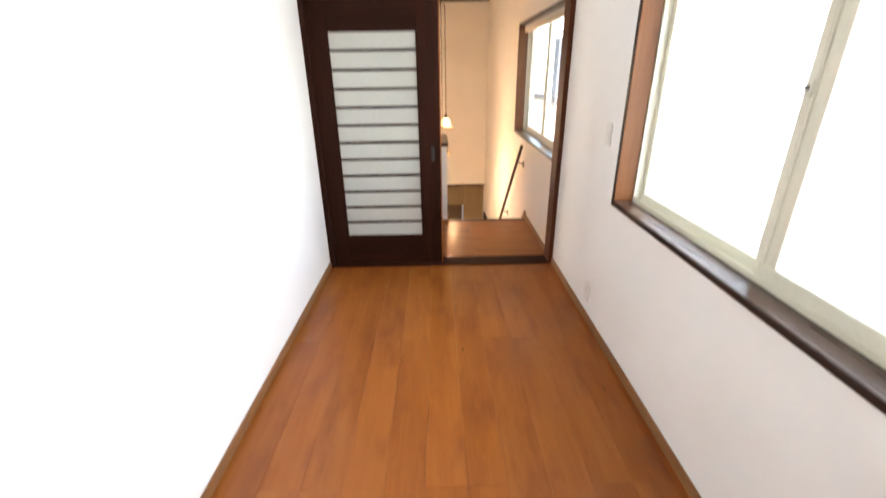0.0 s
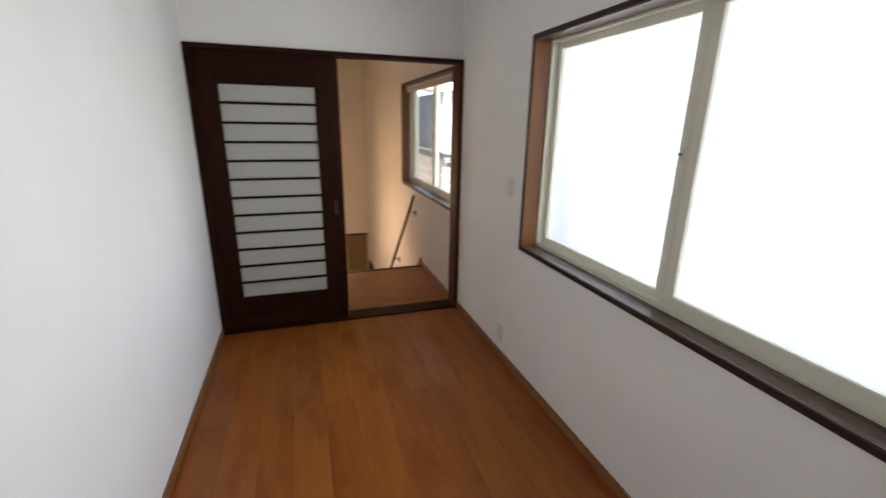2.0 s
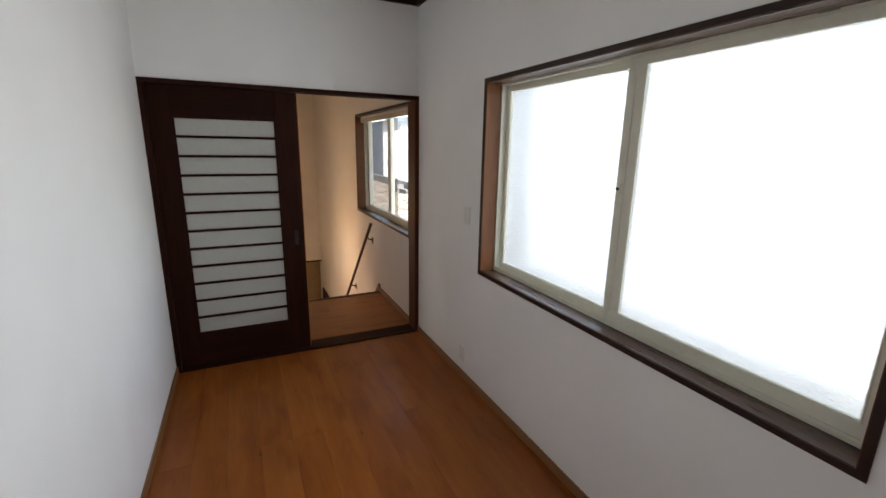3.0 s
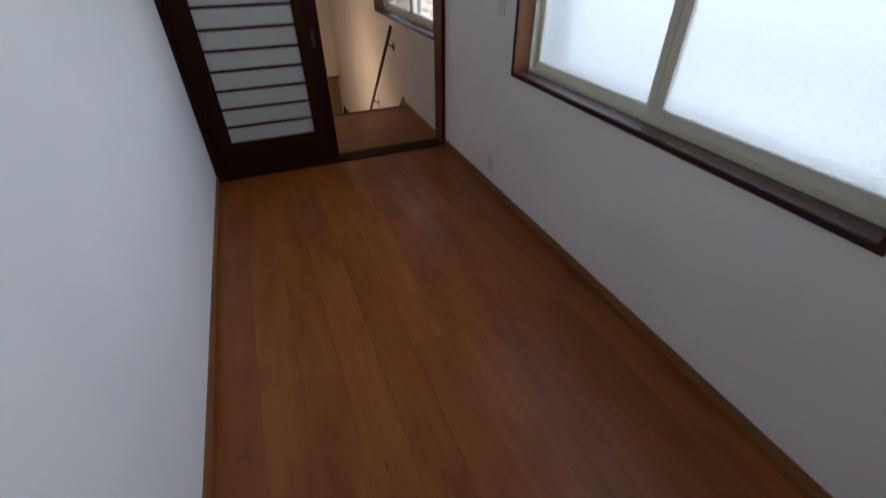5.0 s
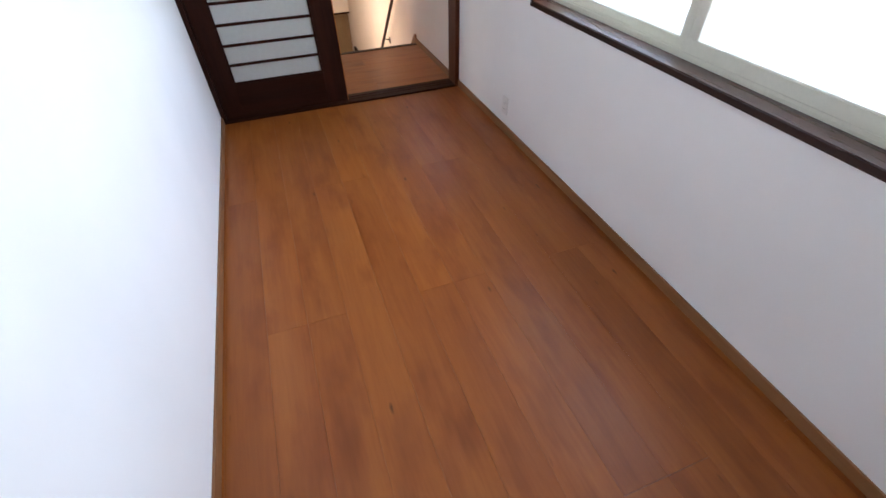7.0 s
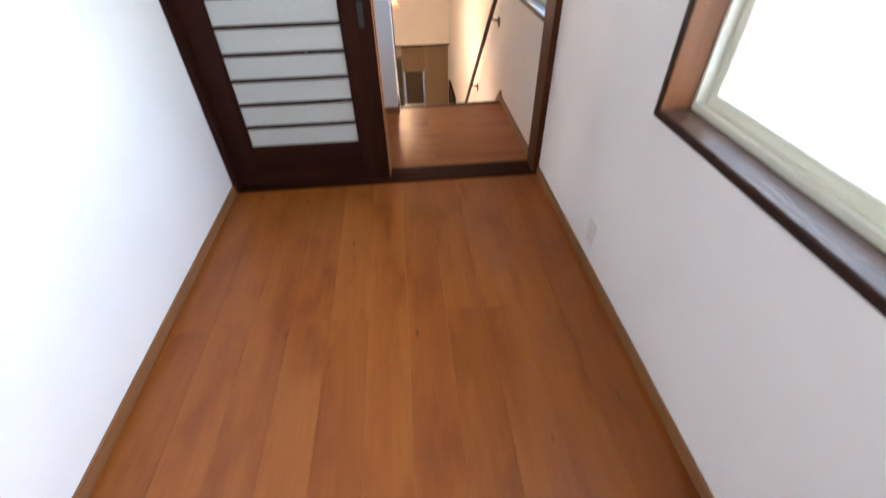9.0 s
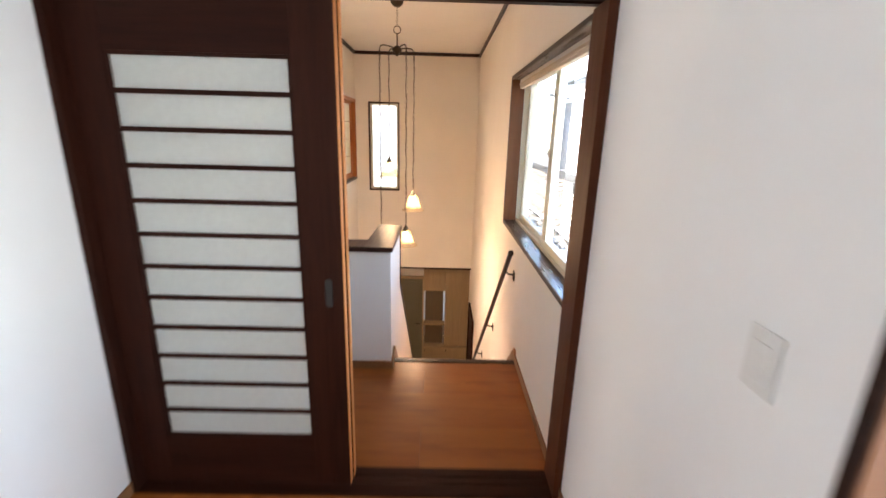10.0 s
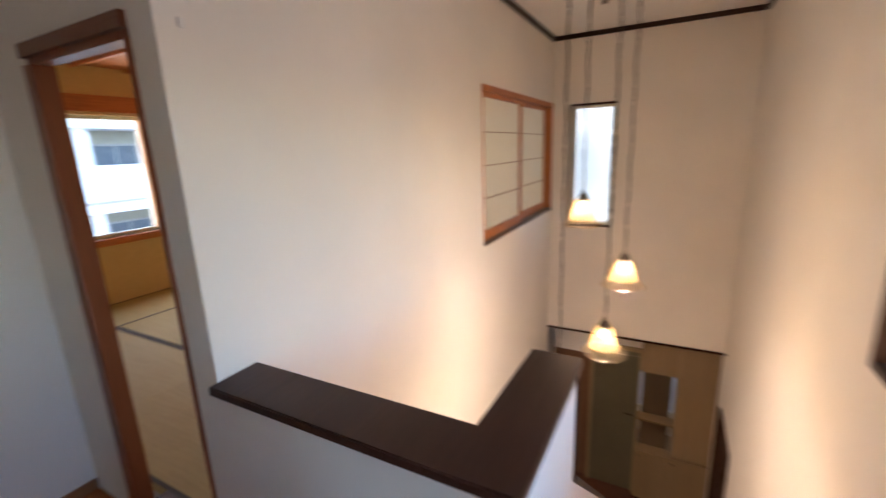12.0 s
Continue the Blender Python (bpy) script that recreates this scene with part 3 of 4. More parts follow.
part("bottom_bar", box(1.941, 1.975, 0.235, 2.045, 1.914, 1.930, 0.006), "blind", blind)
part("cord", tube([(1.938, 1.60, 1.95), (1.937, 1.60, 1.90), (1.938, 1.601, 1.87)], 0.0012, 5), "white_plastic", blind)

slit = thing("window_3", (0.447, WELL_Y, SLIT[2]), "tall narrow window with thin black frame", "window", "", "structure")
x0, x1, z0, z1 = SLIT
part("window_frame", boxes((x0, x0 + 0.016, WELL_Y - 0.008, WELL_Y + 0.12, z0, z1), (x1 - 0.016, x1, WELL_Y - 0.008, WELL_Y + 0.12, z0, z1), (x0 + 0.016, x1 - 0.016, WELL_Y - 0.008, WELL_Y + 0.12, z0, z0 + 0.016), (x0 + 0.016, x1 - 0.016, WELL_Y - 0.008, WELL_Y + 0.12, z1 - 0.018, z1)), "dark", slit)
part("inner_frame", boxes((x0 + 0.016, x0 + 0.05, WELL_Y + 0.07, WELL_Y + 0.11, z0 + 0.016, z1 - 0.018), (x1 - 0.05, x1 - 0.016, WELL_Y + 0.07, WELL_Y + 0.11, z0 + 0.016, z1 - 0.018), (x0 + 0.05, x1 - 0.05, WELL_Y + 0.07, WELL_Y + 0.11, z0 + 0.016, z0 + 0.045), (x0 + 0.05, x1 - 0.05, WELL_Y + 0.07, WELL_Y + 0.11, z1 - 0.045, z1 - 0.018)), "alu", slit)
sp = part("pane", box(x0 + 0.048, x1 - 0.048, WELL_Y + 0.088, WELL_Y + 0.092, z0 + 0.043, z1 - 0.043), "frost_bright", slit)
sp.visible_shadow = False

# shoji opening between stairwell and tatami room
sh = thing("window_4", (-0.05, 4.1, SHOJI[2]), "shoji window with paper panes and orange wooden frame", "shoji window", "", "structure")
y0, y1, z0, z1 = SHOJI
part("window_frame", boxes((-0.112, 0.012, y0, y1, z1 - 0.045, z1)), "orange_y", sh)
part("window_sill", box(-0.112, 0.012, y0, y1, z0, z0 + 0.03, 0.002), "casing_y", sh, "brown wooden sill")
part("side_post", box(-0.112, 0.008, y1 - 0.03, y1, z0 + 0.03, z1 - 0.045), "orange", sh)
part("side_post", box(-0.112, 0.008, y0, y0 + 0.012, z0 + 0.03, z1 - 0.045), "orange", sh)


def shoji_panel(parent, x, y0, y1, z0, z1, rows, cols=1, along="y", paper="shoji"):
    """A light sliding frame with paper behind thin bars."""
    def bx(a0, a1, c0, c1, d0, d1):
        return (d0, d1, a0, a1, c0, c1) if along == "y" else (a0, a1, d0, d1, c0, c1)
    s = part("shoji_panel", boxes(bx(y0, y0 + 0.03, z0, z1, x, x + 0.026), bx(y1 - 0.03, y1, z0, z1, x, x + 0.026), bx(y0 + 0.03, y1 - 0.03, z0, z0 + 0.07, x, x + 0.026), bx(y0 + 0.03, y1 - 0.03, z1 - 0.03, z1, x, x + 0.026)), "orange", parent)
    for i in range(1, rows):
        z = z0 + 0.07 + (z1 - z0 - 0.10) * i / rows
        part("bar", boxes(bx(y0 + 0.03, y1 - 0.03, z - 0.003, z + 0.003, x + 0.006, x + 0.016)), "base_wood", s)
    for i in range(1, cols):
        y = y0 + 0.03 + (y1 - y0 - 0.06) * i / cols
        part("bar", boxes(bx(y - 0.003, y + 0.003, z0 + 0.07, z1 - 0.03, x + 0.0062, x + 0.0158)), "base_wood", s)
    sheet_ob = part("paper", boxes(bx(y0 + 0.028, y1 - 0.028, z0 + 0.068, z1 - 0.028, x + 0.004, x + 0.005)), paper, s)
    sheet_ob.visible_shadow = paper == "shoji"
    return s


shoji_panel(sh, -0.045, y0 + 0.013, y0 + 0.99, z0 + 0.031, z1 - 0.046, 4)
shoji_panel(sh, -0.080, y0 + 0.94, y1 - 0.031, z0 + 0.031, z1 - 0.046, 4)

# ---- half-height wall with dark cap, and the stair balustrade ----
K1, SL0, SL1 = 1.67, 0.37, -2.00
bm = boxes((0.0, 0.90, 1.045, 1.165, -0.30, 0.83))
slab_x(0.90, 1.02, [(1.045, -0.30), (1.045, 0.83), (K1, 0.83), (K1, SL0), (RUN_END + 0.02, SL1), (RUN_END + 0.02, GF), (RUN_END - 0.6, GF)], bm)
knee = structure("wall_balustrade", bm, "hall_paper", "white half-height wall round the stairwell, sloping down the stairs", "wall")
bm = bmesh.new()
cx = [(0.0, 1.012), (1.036, 1.012), (1.036, 1.69), (0.856, 1.69), (0.856, 1.199), (0.0, 1.199)]
lo, hi = [bm.verts.new((x, y, 0.83)) for x, y in cx], [bm.verts.new((x, y, 0.862)) for x, y in cx]
bm.faces.new(lo[::-1])
bm.faces.new(hi)
for i in range(6):
    bm.faces.new((lo[i], lo[(i + 1) % 6], hi[(i + 1) % 6], hi[i]))
bmesh.ops.bevel(bm, geom=list(bm.edges), offset=0.004, segments=2, affect="EDGES")
structure("balustrade_cap", bm, "cap_wood", "glossy dark brown wooden cap on the half-height wall", "wall cap")
bm = slab_x(0.892, 1.028, [(K1, SL0 + 0.004), (RUN_END + 0.022, SL1 + 0.002), (RUN_END + 0.030, SL1 + 0.014), (K1 + 0.014, SL0 + 0.022)])
structure("slope_trim", bm, "dark_y", "dark wooden trim on the sloping balustrade", "trim")
structure("end_trim", box(0.892, 1.028, K1, K1 + 0.014, SL0 + 0.022, 0.83), "dark", "dark wooden trim on the end of the half wall", "trim")

# stairs
stairs = thing("staircase", (1.42, NOSE, GF), "straight brown wooden staircase going down", "staircase", "", "structure")
for i in range(1, STEPS):
    y = NOSE + TREAD * (i - 1)
    z = -RISER * i
    part("tread", box(1.02, W, y - 0.0, y + TREAD + 0.02, z - 0.03, z, 0.004), "hall_wood", stairs)
for i in range(STEPS):
    y = NOSE + TREAD * i
    part("riser", box(1.02, W, y - 0.012, y, -RISER * (i + 1), -RISER * i - 0.03), "hall_wood", stairs)
part("nosing", box(1.02, W, NOSE - 0.035, NOSE + 0.012, -0.03, 0.006, 0.004), "dark_y", stairs, "darker nosing at the top step")
part("stringer", slab_x(W - 0.012, W, [(NOSE - 0.01, -0.02), (NOSE - 0.01, 0.09), (NOSE + 0.03, 0.09), (RUN_END + 0.1, GF + 0.12), (RUN_END + 0.1, GF)]), "base_wood", stairs)
part("stringer", slab_x(1.02, 1.032, [(1.045, 0.0), (1.045, 0.075), (NOSE + 0.03, 0.09), (RUN_END + 0.01, GF + 0.12), (RUN_END + 0.01, GF), (NOSE - 0.01, -0.02)]), "base_wood", stairs)


# handrail on the wall
def rail_z(y):
    return 0.772 - 0.945 * (y - 1.275)


hr = thing("handrail", (W - 0.05, 1.3, 0.6), "round dark wooden handrail on bronze wall brackets", "handrail")
part("rail", tube([(W - 0.065, y, rail_z(y)) for y in (1.275, 1.29, 2.2, 3.2, 4.1)], 0.0175, 12), "dark_y", hr, "", True)
part("end_cap", lathe([(0.0005, 0.019), (0.012, 0.017), (0.019, 0.008), (0.0195, -0.012)], (W - 0.065, 1.273, rail_z(1.273)), 12), "bronze", hr, "", True)
for y in (1.42, 2.32, 3.10, 3.85):
    z = rail_z(y)
    b = part("bracket", tube([(W - 0.065, y, z - 0.016), (W - 0.066, y + 0.006, z - 0.045), (W - 0.045, y + 0.012, z - 0.068), (W - 0.004, y + 0.014, z - 0.072)], 0.007, 8), "bronze", hr, "dark bronze bracket", True)
    part("rose", box(W - 0.008, W, y - 0.012, y + 0.040, z - 0.115, z - 0.045, 0.003), "bronze", b)

# ---- pendant lamp cluster ----
HX, HY, HZ = 0.902, 2.70, 2.285
lamp = thing("pendant_lamp", (HX, HY, WELL_H), "bronze pendant lamp with four amber glass bells on chains", "pendant lamp")
part("ceiling_rose", capped([(0.03, -0.06), (0.055, -0.035), (0.06, -0.012), (0.06, 0.0)], (HX, HY, WELL_H), 20), "bronze", lamp, "", True)
part("ring", tube([(HX + 0.032 * math.cos(a), HY, HZ + 0.165 + 0.032 * math.sin(a)) for a in np.linspace(0, 2 * math.pi, 20, endpoint=False)], 0.004, 6, None, True), "bronze", lamp, "", True)
part("stem", tube([(HX, HY, HZ + 0.01), (HX, HY, HZ + 0.135)], 0.006, 8), "bronze", lamp)
part("hub", capped([(0.010, -0.055), (0.014, -0.045), (0.008, -0.04), (0.03, -0.025), (0.045, -0.006), (0.045, 0.004), (0.03, 0.022), (0.012, 0.035)], (HX, HY, HZ), 20), "bronze", lamp, "", True)


def chain(bm, x, y, z0, z1, link=0.036, r=0.0018):
    """Upright chain of oval links, turned by quarter turns, with a thin flex woven through."""
    n = max(1, int((z1 - z0) / (link * 0.8)))
    for i in range(n):
        c = z0 + (i + 0.5) * (z1 - z0) / n
        sx, sy = (0.008, 0) if i % 2 else (0, 0.008)
        tube([(x + sx * math.cos(a), y + sy * math.cos(a), c + link * 0.5 * math.sin(a)) for a in np.linspace(0, 2 * math.pi, 8, endpoint=False)], r, 4, bm, True)
    return bm


part("chain", chain(bmesh.new(), HX, HY, HZ + 0.197, WELL_H - 0.06), "bronze", lamp)


def bell(x, y, z_top):
    """One arm with its chain, socket, glass bell and bulb."""
    arm = [(HX + (x - HX) * k, HY + (y - HY) * k, HZ + dz) for k, dz in ((0.2, 0.012), (0.5, 0.022), (0.8, 0.024), (0.94, 0.012), (1.0, -0.02), (1.0, -0.07))]
    a = part("arm", tube(arm, 0.0055, 8), "bronze", lamp, "", True)
    bm = chain(bmesh.new(), x, y, z_top + 0.035, HZ - 0.07)
    n = int((HZ - z_top) / 0.04)
    tube([(x + 0.007 * math.sin(i * 0.9), y + 0.007 * math.cos(i * 0.9), z_top + 0.03 + (HZ - 0.09 - z_top) * i / n) for i in range(n + 1)], 0.0024, 5, bm)
    part("chain", bm, "bronze", a)
    part("socket", capped([(0.024, -0.032), (0.028, -0.012), (0.024, 0.004), (0.012, 0.014), (0.008, 0.034)], (x, y, z_top), 16), "bronze", a, "", True)
    prof = [(0.024, -0.016), (0.038, -0.022), (0.050, -0.036), (0.057, -0.060), (0.063, -0.090), (0.071, -0.118), (0.080, -0.136)]
    inner = [(r - 0.003, z - 0.001) for r, z in prof[::-1]]
    g = part("shade", lathe(prof + inner, (x, y, z_top), 48, None, lambda j, ang: (0.012 if 2 < j < 11 else 0.004) * math.cos(16 * ang)), "shade", a, "ribbed amber glass bell with a flared rim", True)
    rim = [(0.080, -0.1365), (0.090, -0.152), (0.104, -0.166), (0.116, -0.172)]
    rim += [(r - 0.003, z - 0.002) for r, z in rim[::-1]]
    part("rim", lathe(rim, (x, y, z_top), 64, None, lambda j, ang: 0.022 * math.cos(16 * ang) * (1 if 1 < j < 6 else 0.5)), "clear_shade", g, "clear ruffled glass rim", True)
    part("bulb", capped([(0.008, -0.088), (0.019, -0.084), (0.024, -0.074), (0.022, -0.062), (0.014, -0.048), (0.010, -0.030)], (x, y, z_top), 14), "bulb", a, "glowing warm bulb", True)
    L = new("bulb_light", bpy.data.lights.new("bulb_light", "POINT"))
    L.data.energy, L.data.color, L.data.shadow_soft_size = BULB_WATTS, (1.0, 0.745, 0.555), 0.03
    L.location = (x, y, z_top - 0.090)


bell(HX - 0.096, HY + 0.156, 1.280)
bell(HX + 0.150, HY + 0.099, 0.955)
bell(HX + 0.096, HY - 0.156, 0.647)
bell(HX - 0.150, HY - 0.099, -0.30)

# ---- switch and socket plates ----
sw = thing("light_switch", (W, -0.893, 1.195), "white light switch plate on the wall", "light switch")
part("plate", box(W - 0.008, W, -0.930, -0.856, 1.136, 1.254, 0.003), "white_plastic", sw)
part("rocker", box(W - 0.012, W - 0.008, -0.913, -0.873, 1.159, 1.231, 0.002), "white_plastic", sw)
so = thing("wall_socket", (W, -0.865, 0.18), "white double socket plate above the skirting", "socket")
part("plate", box(W - 0.008, W, -0.908, -0.836, 0.128, 0.246, 0.003), "white_plastic", so)
part("socket_insert", box(W - 0.010, W - 0.008, -0.888, -0.856, 0.146, 0.228, 0.001), "white_plastic", so)
for z in (0.166, 0.206):
    for y in (-0.878, -0.866):
        part("slot", box(W - 0.0105, W - 0.010, y - 0.001, y + 0.001, z - 0.005, z + 0.005), "slot", so)
hook = thing("picture_hook", (0.0, 1.12, 1.95), "small white hook on the stairwell wall", "hook")
part("plate", box(0.0, 0.006, 1.110, 1.130, 1.935, 1.962, 0.002), "white_plastic", hook)

# ---- tatami room ----
TW, TN, TH = -4.22, 5.60, 2.55
wall_with_holes_x("wall_tatami_west", TW - 0.12, TW, 1.16, TN, -0.2, TH, [(1.6, 4.65, 0.74, 2.06)], "tan_wall", "tan plaster wall under and over the tatami room window")
wall_with_holes_y("wall_tatami_north", TN, TN + 0.12, TW - 0.12, 0.0, -0.2, TH, [], "tan_wall", "tan plaster wall of the tatami room")
wall_with_holes_y("wall_tatami_hall", 1.09, 1.16, TW - 0.12, -1.16, -0.2, TH, [], "tan_wall", "tan plaster wall of the tatami room")
structure("wall_tatami_east", boxes((-0.118, -0.11, 1.17, SHOJI[0], 0.0, TH), (-0.118, -0.11, SHOJI[0], SHOJI[1], 0.0, SHOJI[2]), (-0.118, -0.11, SHOJI[0], SHOJI[1], SHOJI[3], TH), (-0.118, -0.11, SHOJI[1], TN, 0.0, TH)), "tan_wall", "tan plaster wall round the shoji", "wall")
structure("ceiling_tatami", box(TW - 0.12, -0.11, 1.16, TN, TH, TH + 0.08), "orange", "wooden board ceiling of the tatami room", "ceiling")
structure("picture_rail", boxes((TW, TW + 0.03, 1.16, TN, 2.09, 2.26)), "orange_y", "broad orange wooden rail above the window", "rail")
structure("ceiling_batten", boxes(*[(TW, -0.12, y, y + 0.03, TH - 0.035, TH) for y in (1.6, 2.1, 2.6, 3.1, 3.6, 4.1, 4.6, 5.1)]), "orange", "orange wooden ceiling battens", "ceiling batten")
tw = thing("window_5", (TW, 3.1, 0.74), "tatami room window, half open, with shoji panels", "window", "", "structure")
part("window_sill", box(TW - 0.16, TW + 0.03, 1.6, 4.65, 0.66, 0.74, 0.003), "orange_y", tw, "pale orange wooden sill lit by the sun")
part("window_frame", boxes((TW - 0.12, TW - 0.06, 1.6, 1.64, 0.74, 2.06), (TW - 0.12, TW - 0.06, 4.61, 4.65, 0.74, 2.06), (TW - 0.12, TW - 0.06, 1.64, 4.61, 0.74, 0.78), (TW - 0.12, TW - 0.06, 1.64, 4.61, 2.02, 2.06), (TW - 0.11, TW - 0.07, 3.16, 3.21, 0.78, 2.02)), "alu", tw)
tp = part("pane", box(TW - 0.095, TW - 0.09, 1.64, 4.61, 0.78, 2.02), "glass", tw)
tp.visible_shadow = False
shoji_panel(tw, TW - 0.05, 3.20, 4.00, 0.741, 2.059, 5, 4, "y", "dimmed_paper")
shoji_panel(tw, TW - 0.018, 3.86, 4.64, 0.741, 2.059, 5, 4, "y", "dimmed_paper")

td = thing("door_2", (-0.46, 1.1, 0.0), "open tatami doorway with orange-brown wooden frame", "doorway", "", "structure")
part("jamb", box(-0.80, -0.735, 1.03, 1.10, 0.0, 1.915), "tat_jamb", td)
part("jamb", box(-0.14, -0.125, 1.035, 1.10, 0.0, 1.915), "tat_jamb", td)
part("lintel", box(-0.80, -0.125, 1.025, 1.10, 1.94, 1.985), "tat_lintel", td)
part("lintel_groove", box(-0.80, -0.125, 1.045, 1.095, 1.915, 1.94), "tat_jamb", td)
part("threshold", box(-0.80, -0.125, 1.046, 1.18, -0.05, 0.006), "casing_y", td)

# ---- entrance hall below ----
structure("floor_ground", box(-1.5, W, 0.0, 6.3, GF - 0.1, GF), "ground_wood", "dark reddish wooden floor of the entrance hall", "floor")
structure("ceiling_ground", boxes((-1.5, -0.05, 0.0, 6.3, -0.45, -0.35), (0.0, W, WELL_Y + 0.14, 6.3, -0.645, -0.54)), "ceiling", "plain ceiling of the entrance hall", "ceiling")
wall_with_holes_y("wall_ground_north", 6.2, 6.3, -1.5, W, GF, -0.54, [(1.04, 1.62, -2.05, -1.15)], "hall_paper", "cream wall of the entrance hall")
wall_with_holes_x("wall_ground_west", -1.6, -1.5, 0.0, 6.3, GF, -0.35, [], "hall_paper", "cream wall of the entrance hall")
wall_with_holes_y("wall_ground_south", -0.1, 0.0, -1.5, W, GF, -0.35, [], "hall_paper", "cream wall of the entrance hall")

fd = thing("front_door", (0.79, 5.72, GF), "grey-green steel door with a lever handle", "door")
part("leaf", box(0.52, 1.06, 5.66, 5.70, GF + 0.01, -0.97, 0.004), "green_door", fd)
part("moulding", boxes((0.52, 1.06, 5.652, 5.66, -1.045, -1.03)), "green_door", fd)
part("frame", boxes((0.48, 0.52, 5.64, 5.74, GF, -0.93), (1.06, 1.082, 5.64, 5.74, GF, -0.93), (0.52, 1.06, 5.64, 5.74, -0.97, -0.93)), "cabinet", fd)
part("handle", tube([(1.02, 5.655, -1.83), (1.02, 5.61, -1.83), (0.93, 5.61, -1.83)], 0.009, 8), "bronze", fd, "", True)
structure("wall_panel", box(0.0, 0.48, 5.70, 5.76, GF, -1.12), "brown_panel", "reddish brown wooden panelling beside the front door", "panel")
structure("wall_over_door", boxes((0.48, 1.08, 5.70, 5.76, -0.93, -0.645), (0.0, 0.48, 5.70, 5.76, -1.12, -0.645)), "hall_paper", "cream wall over the front door", "wall")

CY = 5.50
NX = 1.472                       # right side of the niche
low = thing("shoe_cabinet", (1.48, CY, GF), "tan laminate shoe cabinet with two doors", "cabinet")
part("body", box(1.086, W, CY + 0.02, 5.95, GF + 0.07, -2.255), "cabinet", low)
part("worktop", box(1.083, W, CY - 0.005, 5.97, -2.255, -2.232, 0.003), "cabinet", low)
part("plinth", box(1.10, W, CY + 0.05, 5.95, GF, GF + 0.07), "dark_x", low)
for a, b in ((1.088, NX - 0.002), (NX + 0.002, W - 0.004)):
    d = part("door", box(a, b, CY, CY + 0.019, GF + 0.075, -2.26, 0.002), "cabinet", low)
    part("knob", capped([(0.008, -0.01), (0.012, 0.0), (0.006, 0.012)], (a + 0.03, CY - 0.008, -2.30), 10), "bronze", d)
up = thing("wall_cabinet", (1.48, CY, -1.14), "tan laminate cabinet hung under the ceiling", "cabinet")
part("body", box(1.083, W, CY + 0.02, 5.95, -1.14, -0.648), "cabinet", up)
for a, b in ((1.085, NX - 0.002), (NX + 0.002, W - 0.004)):
    part("door", box(a, b, CY, CY + 0.019, -1.138, -0.65, 0.002), "cabinet", up)
tall = thing("side_cabinet", (1.68, CY, -2.23), "tan laminate cabinet with one flush door", "cabinet")
part("body", box(NX + 0.001, W, CY + 0.05, 5.95, -2.231, -1.142), "cabinet", tall)
part("door", box(NX + 0.004, W - 0.004, CY + 0.03, CY + 0.049, -2.20, -1.145, 0.002), "cabinet", tall)
mid = thing("niche_panel", (1.28, 5.66, -2.23), "brown panel with a shelf standing in the niche", "panel")
part("board", box(1.115, 1.435, 5.66, 5.68, -2.231, -1.145), "niche_wood", mid)
part("shelf", box(1.087, NX - 0.002, 5.50, 5.66, -1.80, -1.775), "cabinet", mid)
gw = thing("window_6", (1.33, 6.25, -2.05), "small frosted window behind the niche panel", "window", "", "structure")
part("window_frame", boxes((1.04, 1.06, 6.2, 6.28, -2.05, -1.15), (1.60, 1.62, 6.2, 6.28, -2.05, -1.15), (1.06, 1.60, 6.2, 6.28, -2.05, -2.03), (1.06, 1.60, 6.2, 6.28, -1.17, -1.15)), "alu", gw)
gp = part("pane", box(1.06, 1.60, 6.24, 6.245, -2.03, -1.17), "frost", gw)
gp.visible_shadow = False

sd = thing("door_3", (W, 4.75, GF), "dark wooden door in the stair foot wall", "door", "", "structure")
part("frame", boxes((W - 0.03, W, 4.34, 4.40, GF, -1.20), (W - 0.03, W, 5.10, 5.16, GF, -1.20), (W - 0.03, W, 4.40, 5.10, -1.26, -1.20)), "dark", sd)
part("leaf", box(W - 0.012, W, 4.40, 5.10, GF + 0.005, -1.26), "dark", sd)
part("door_handle", tube([(W - 0.012, 4.46, GF + 0.95), (W - 0.055, 4.46, GF + 0.95), (W - 0.055, 4.56, GF + 0.95)], 0.008, 8), "bronze", sd, "", True)


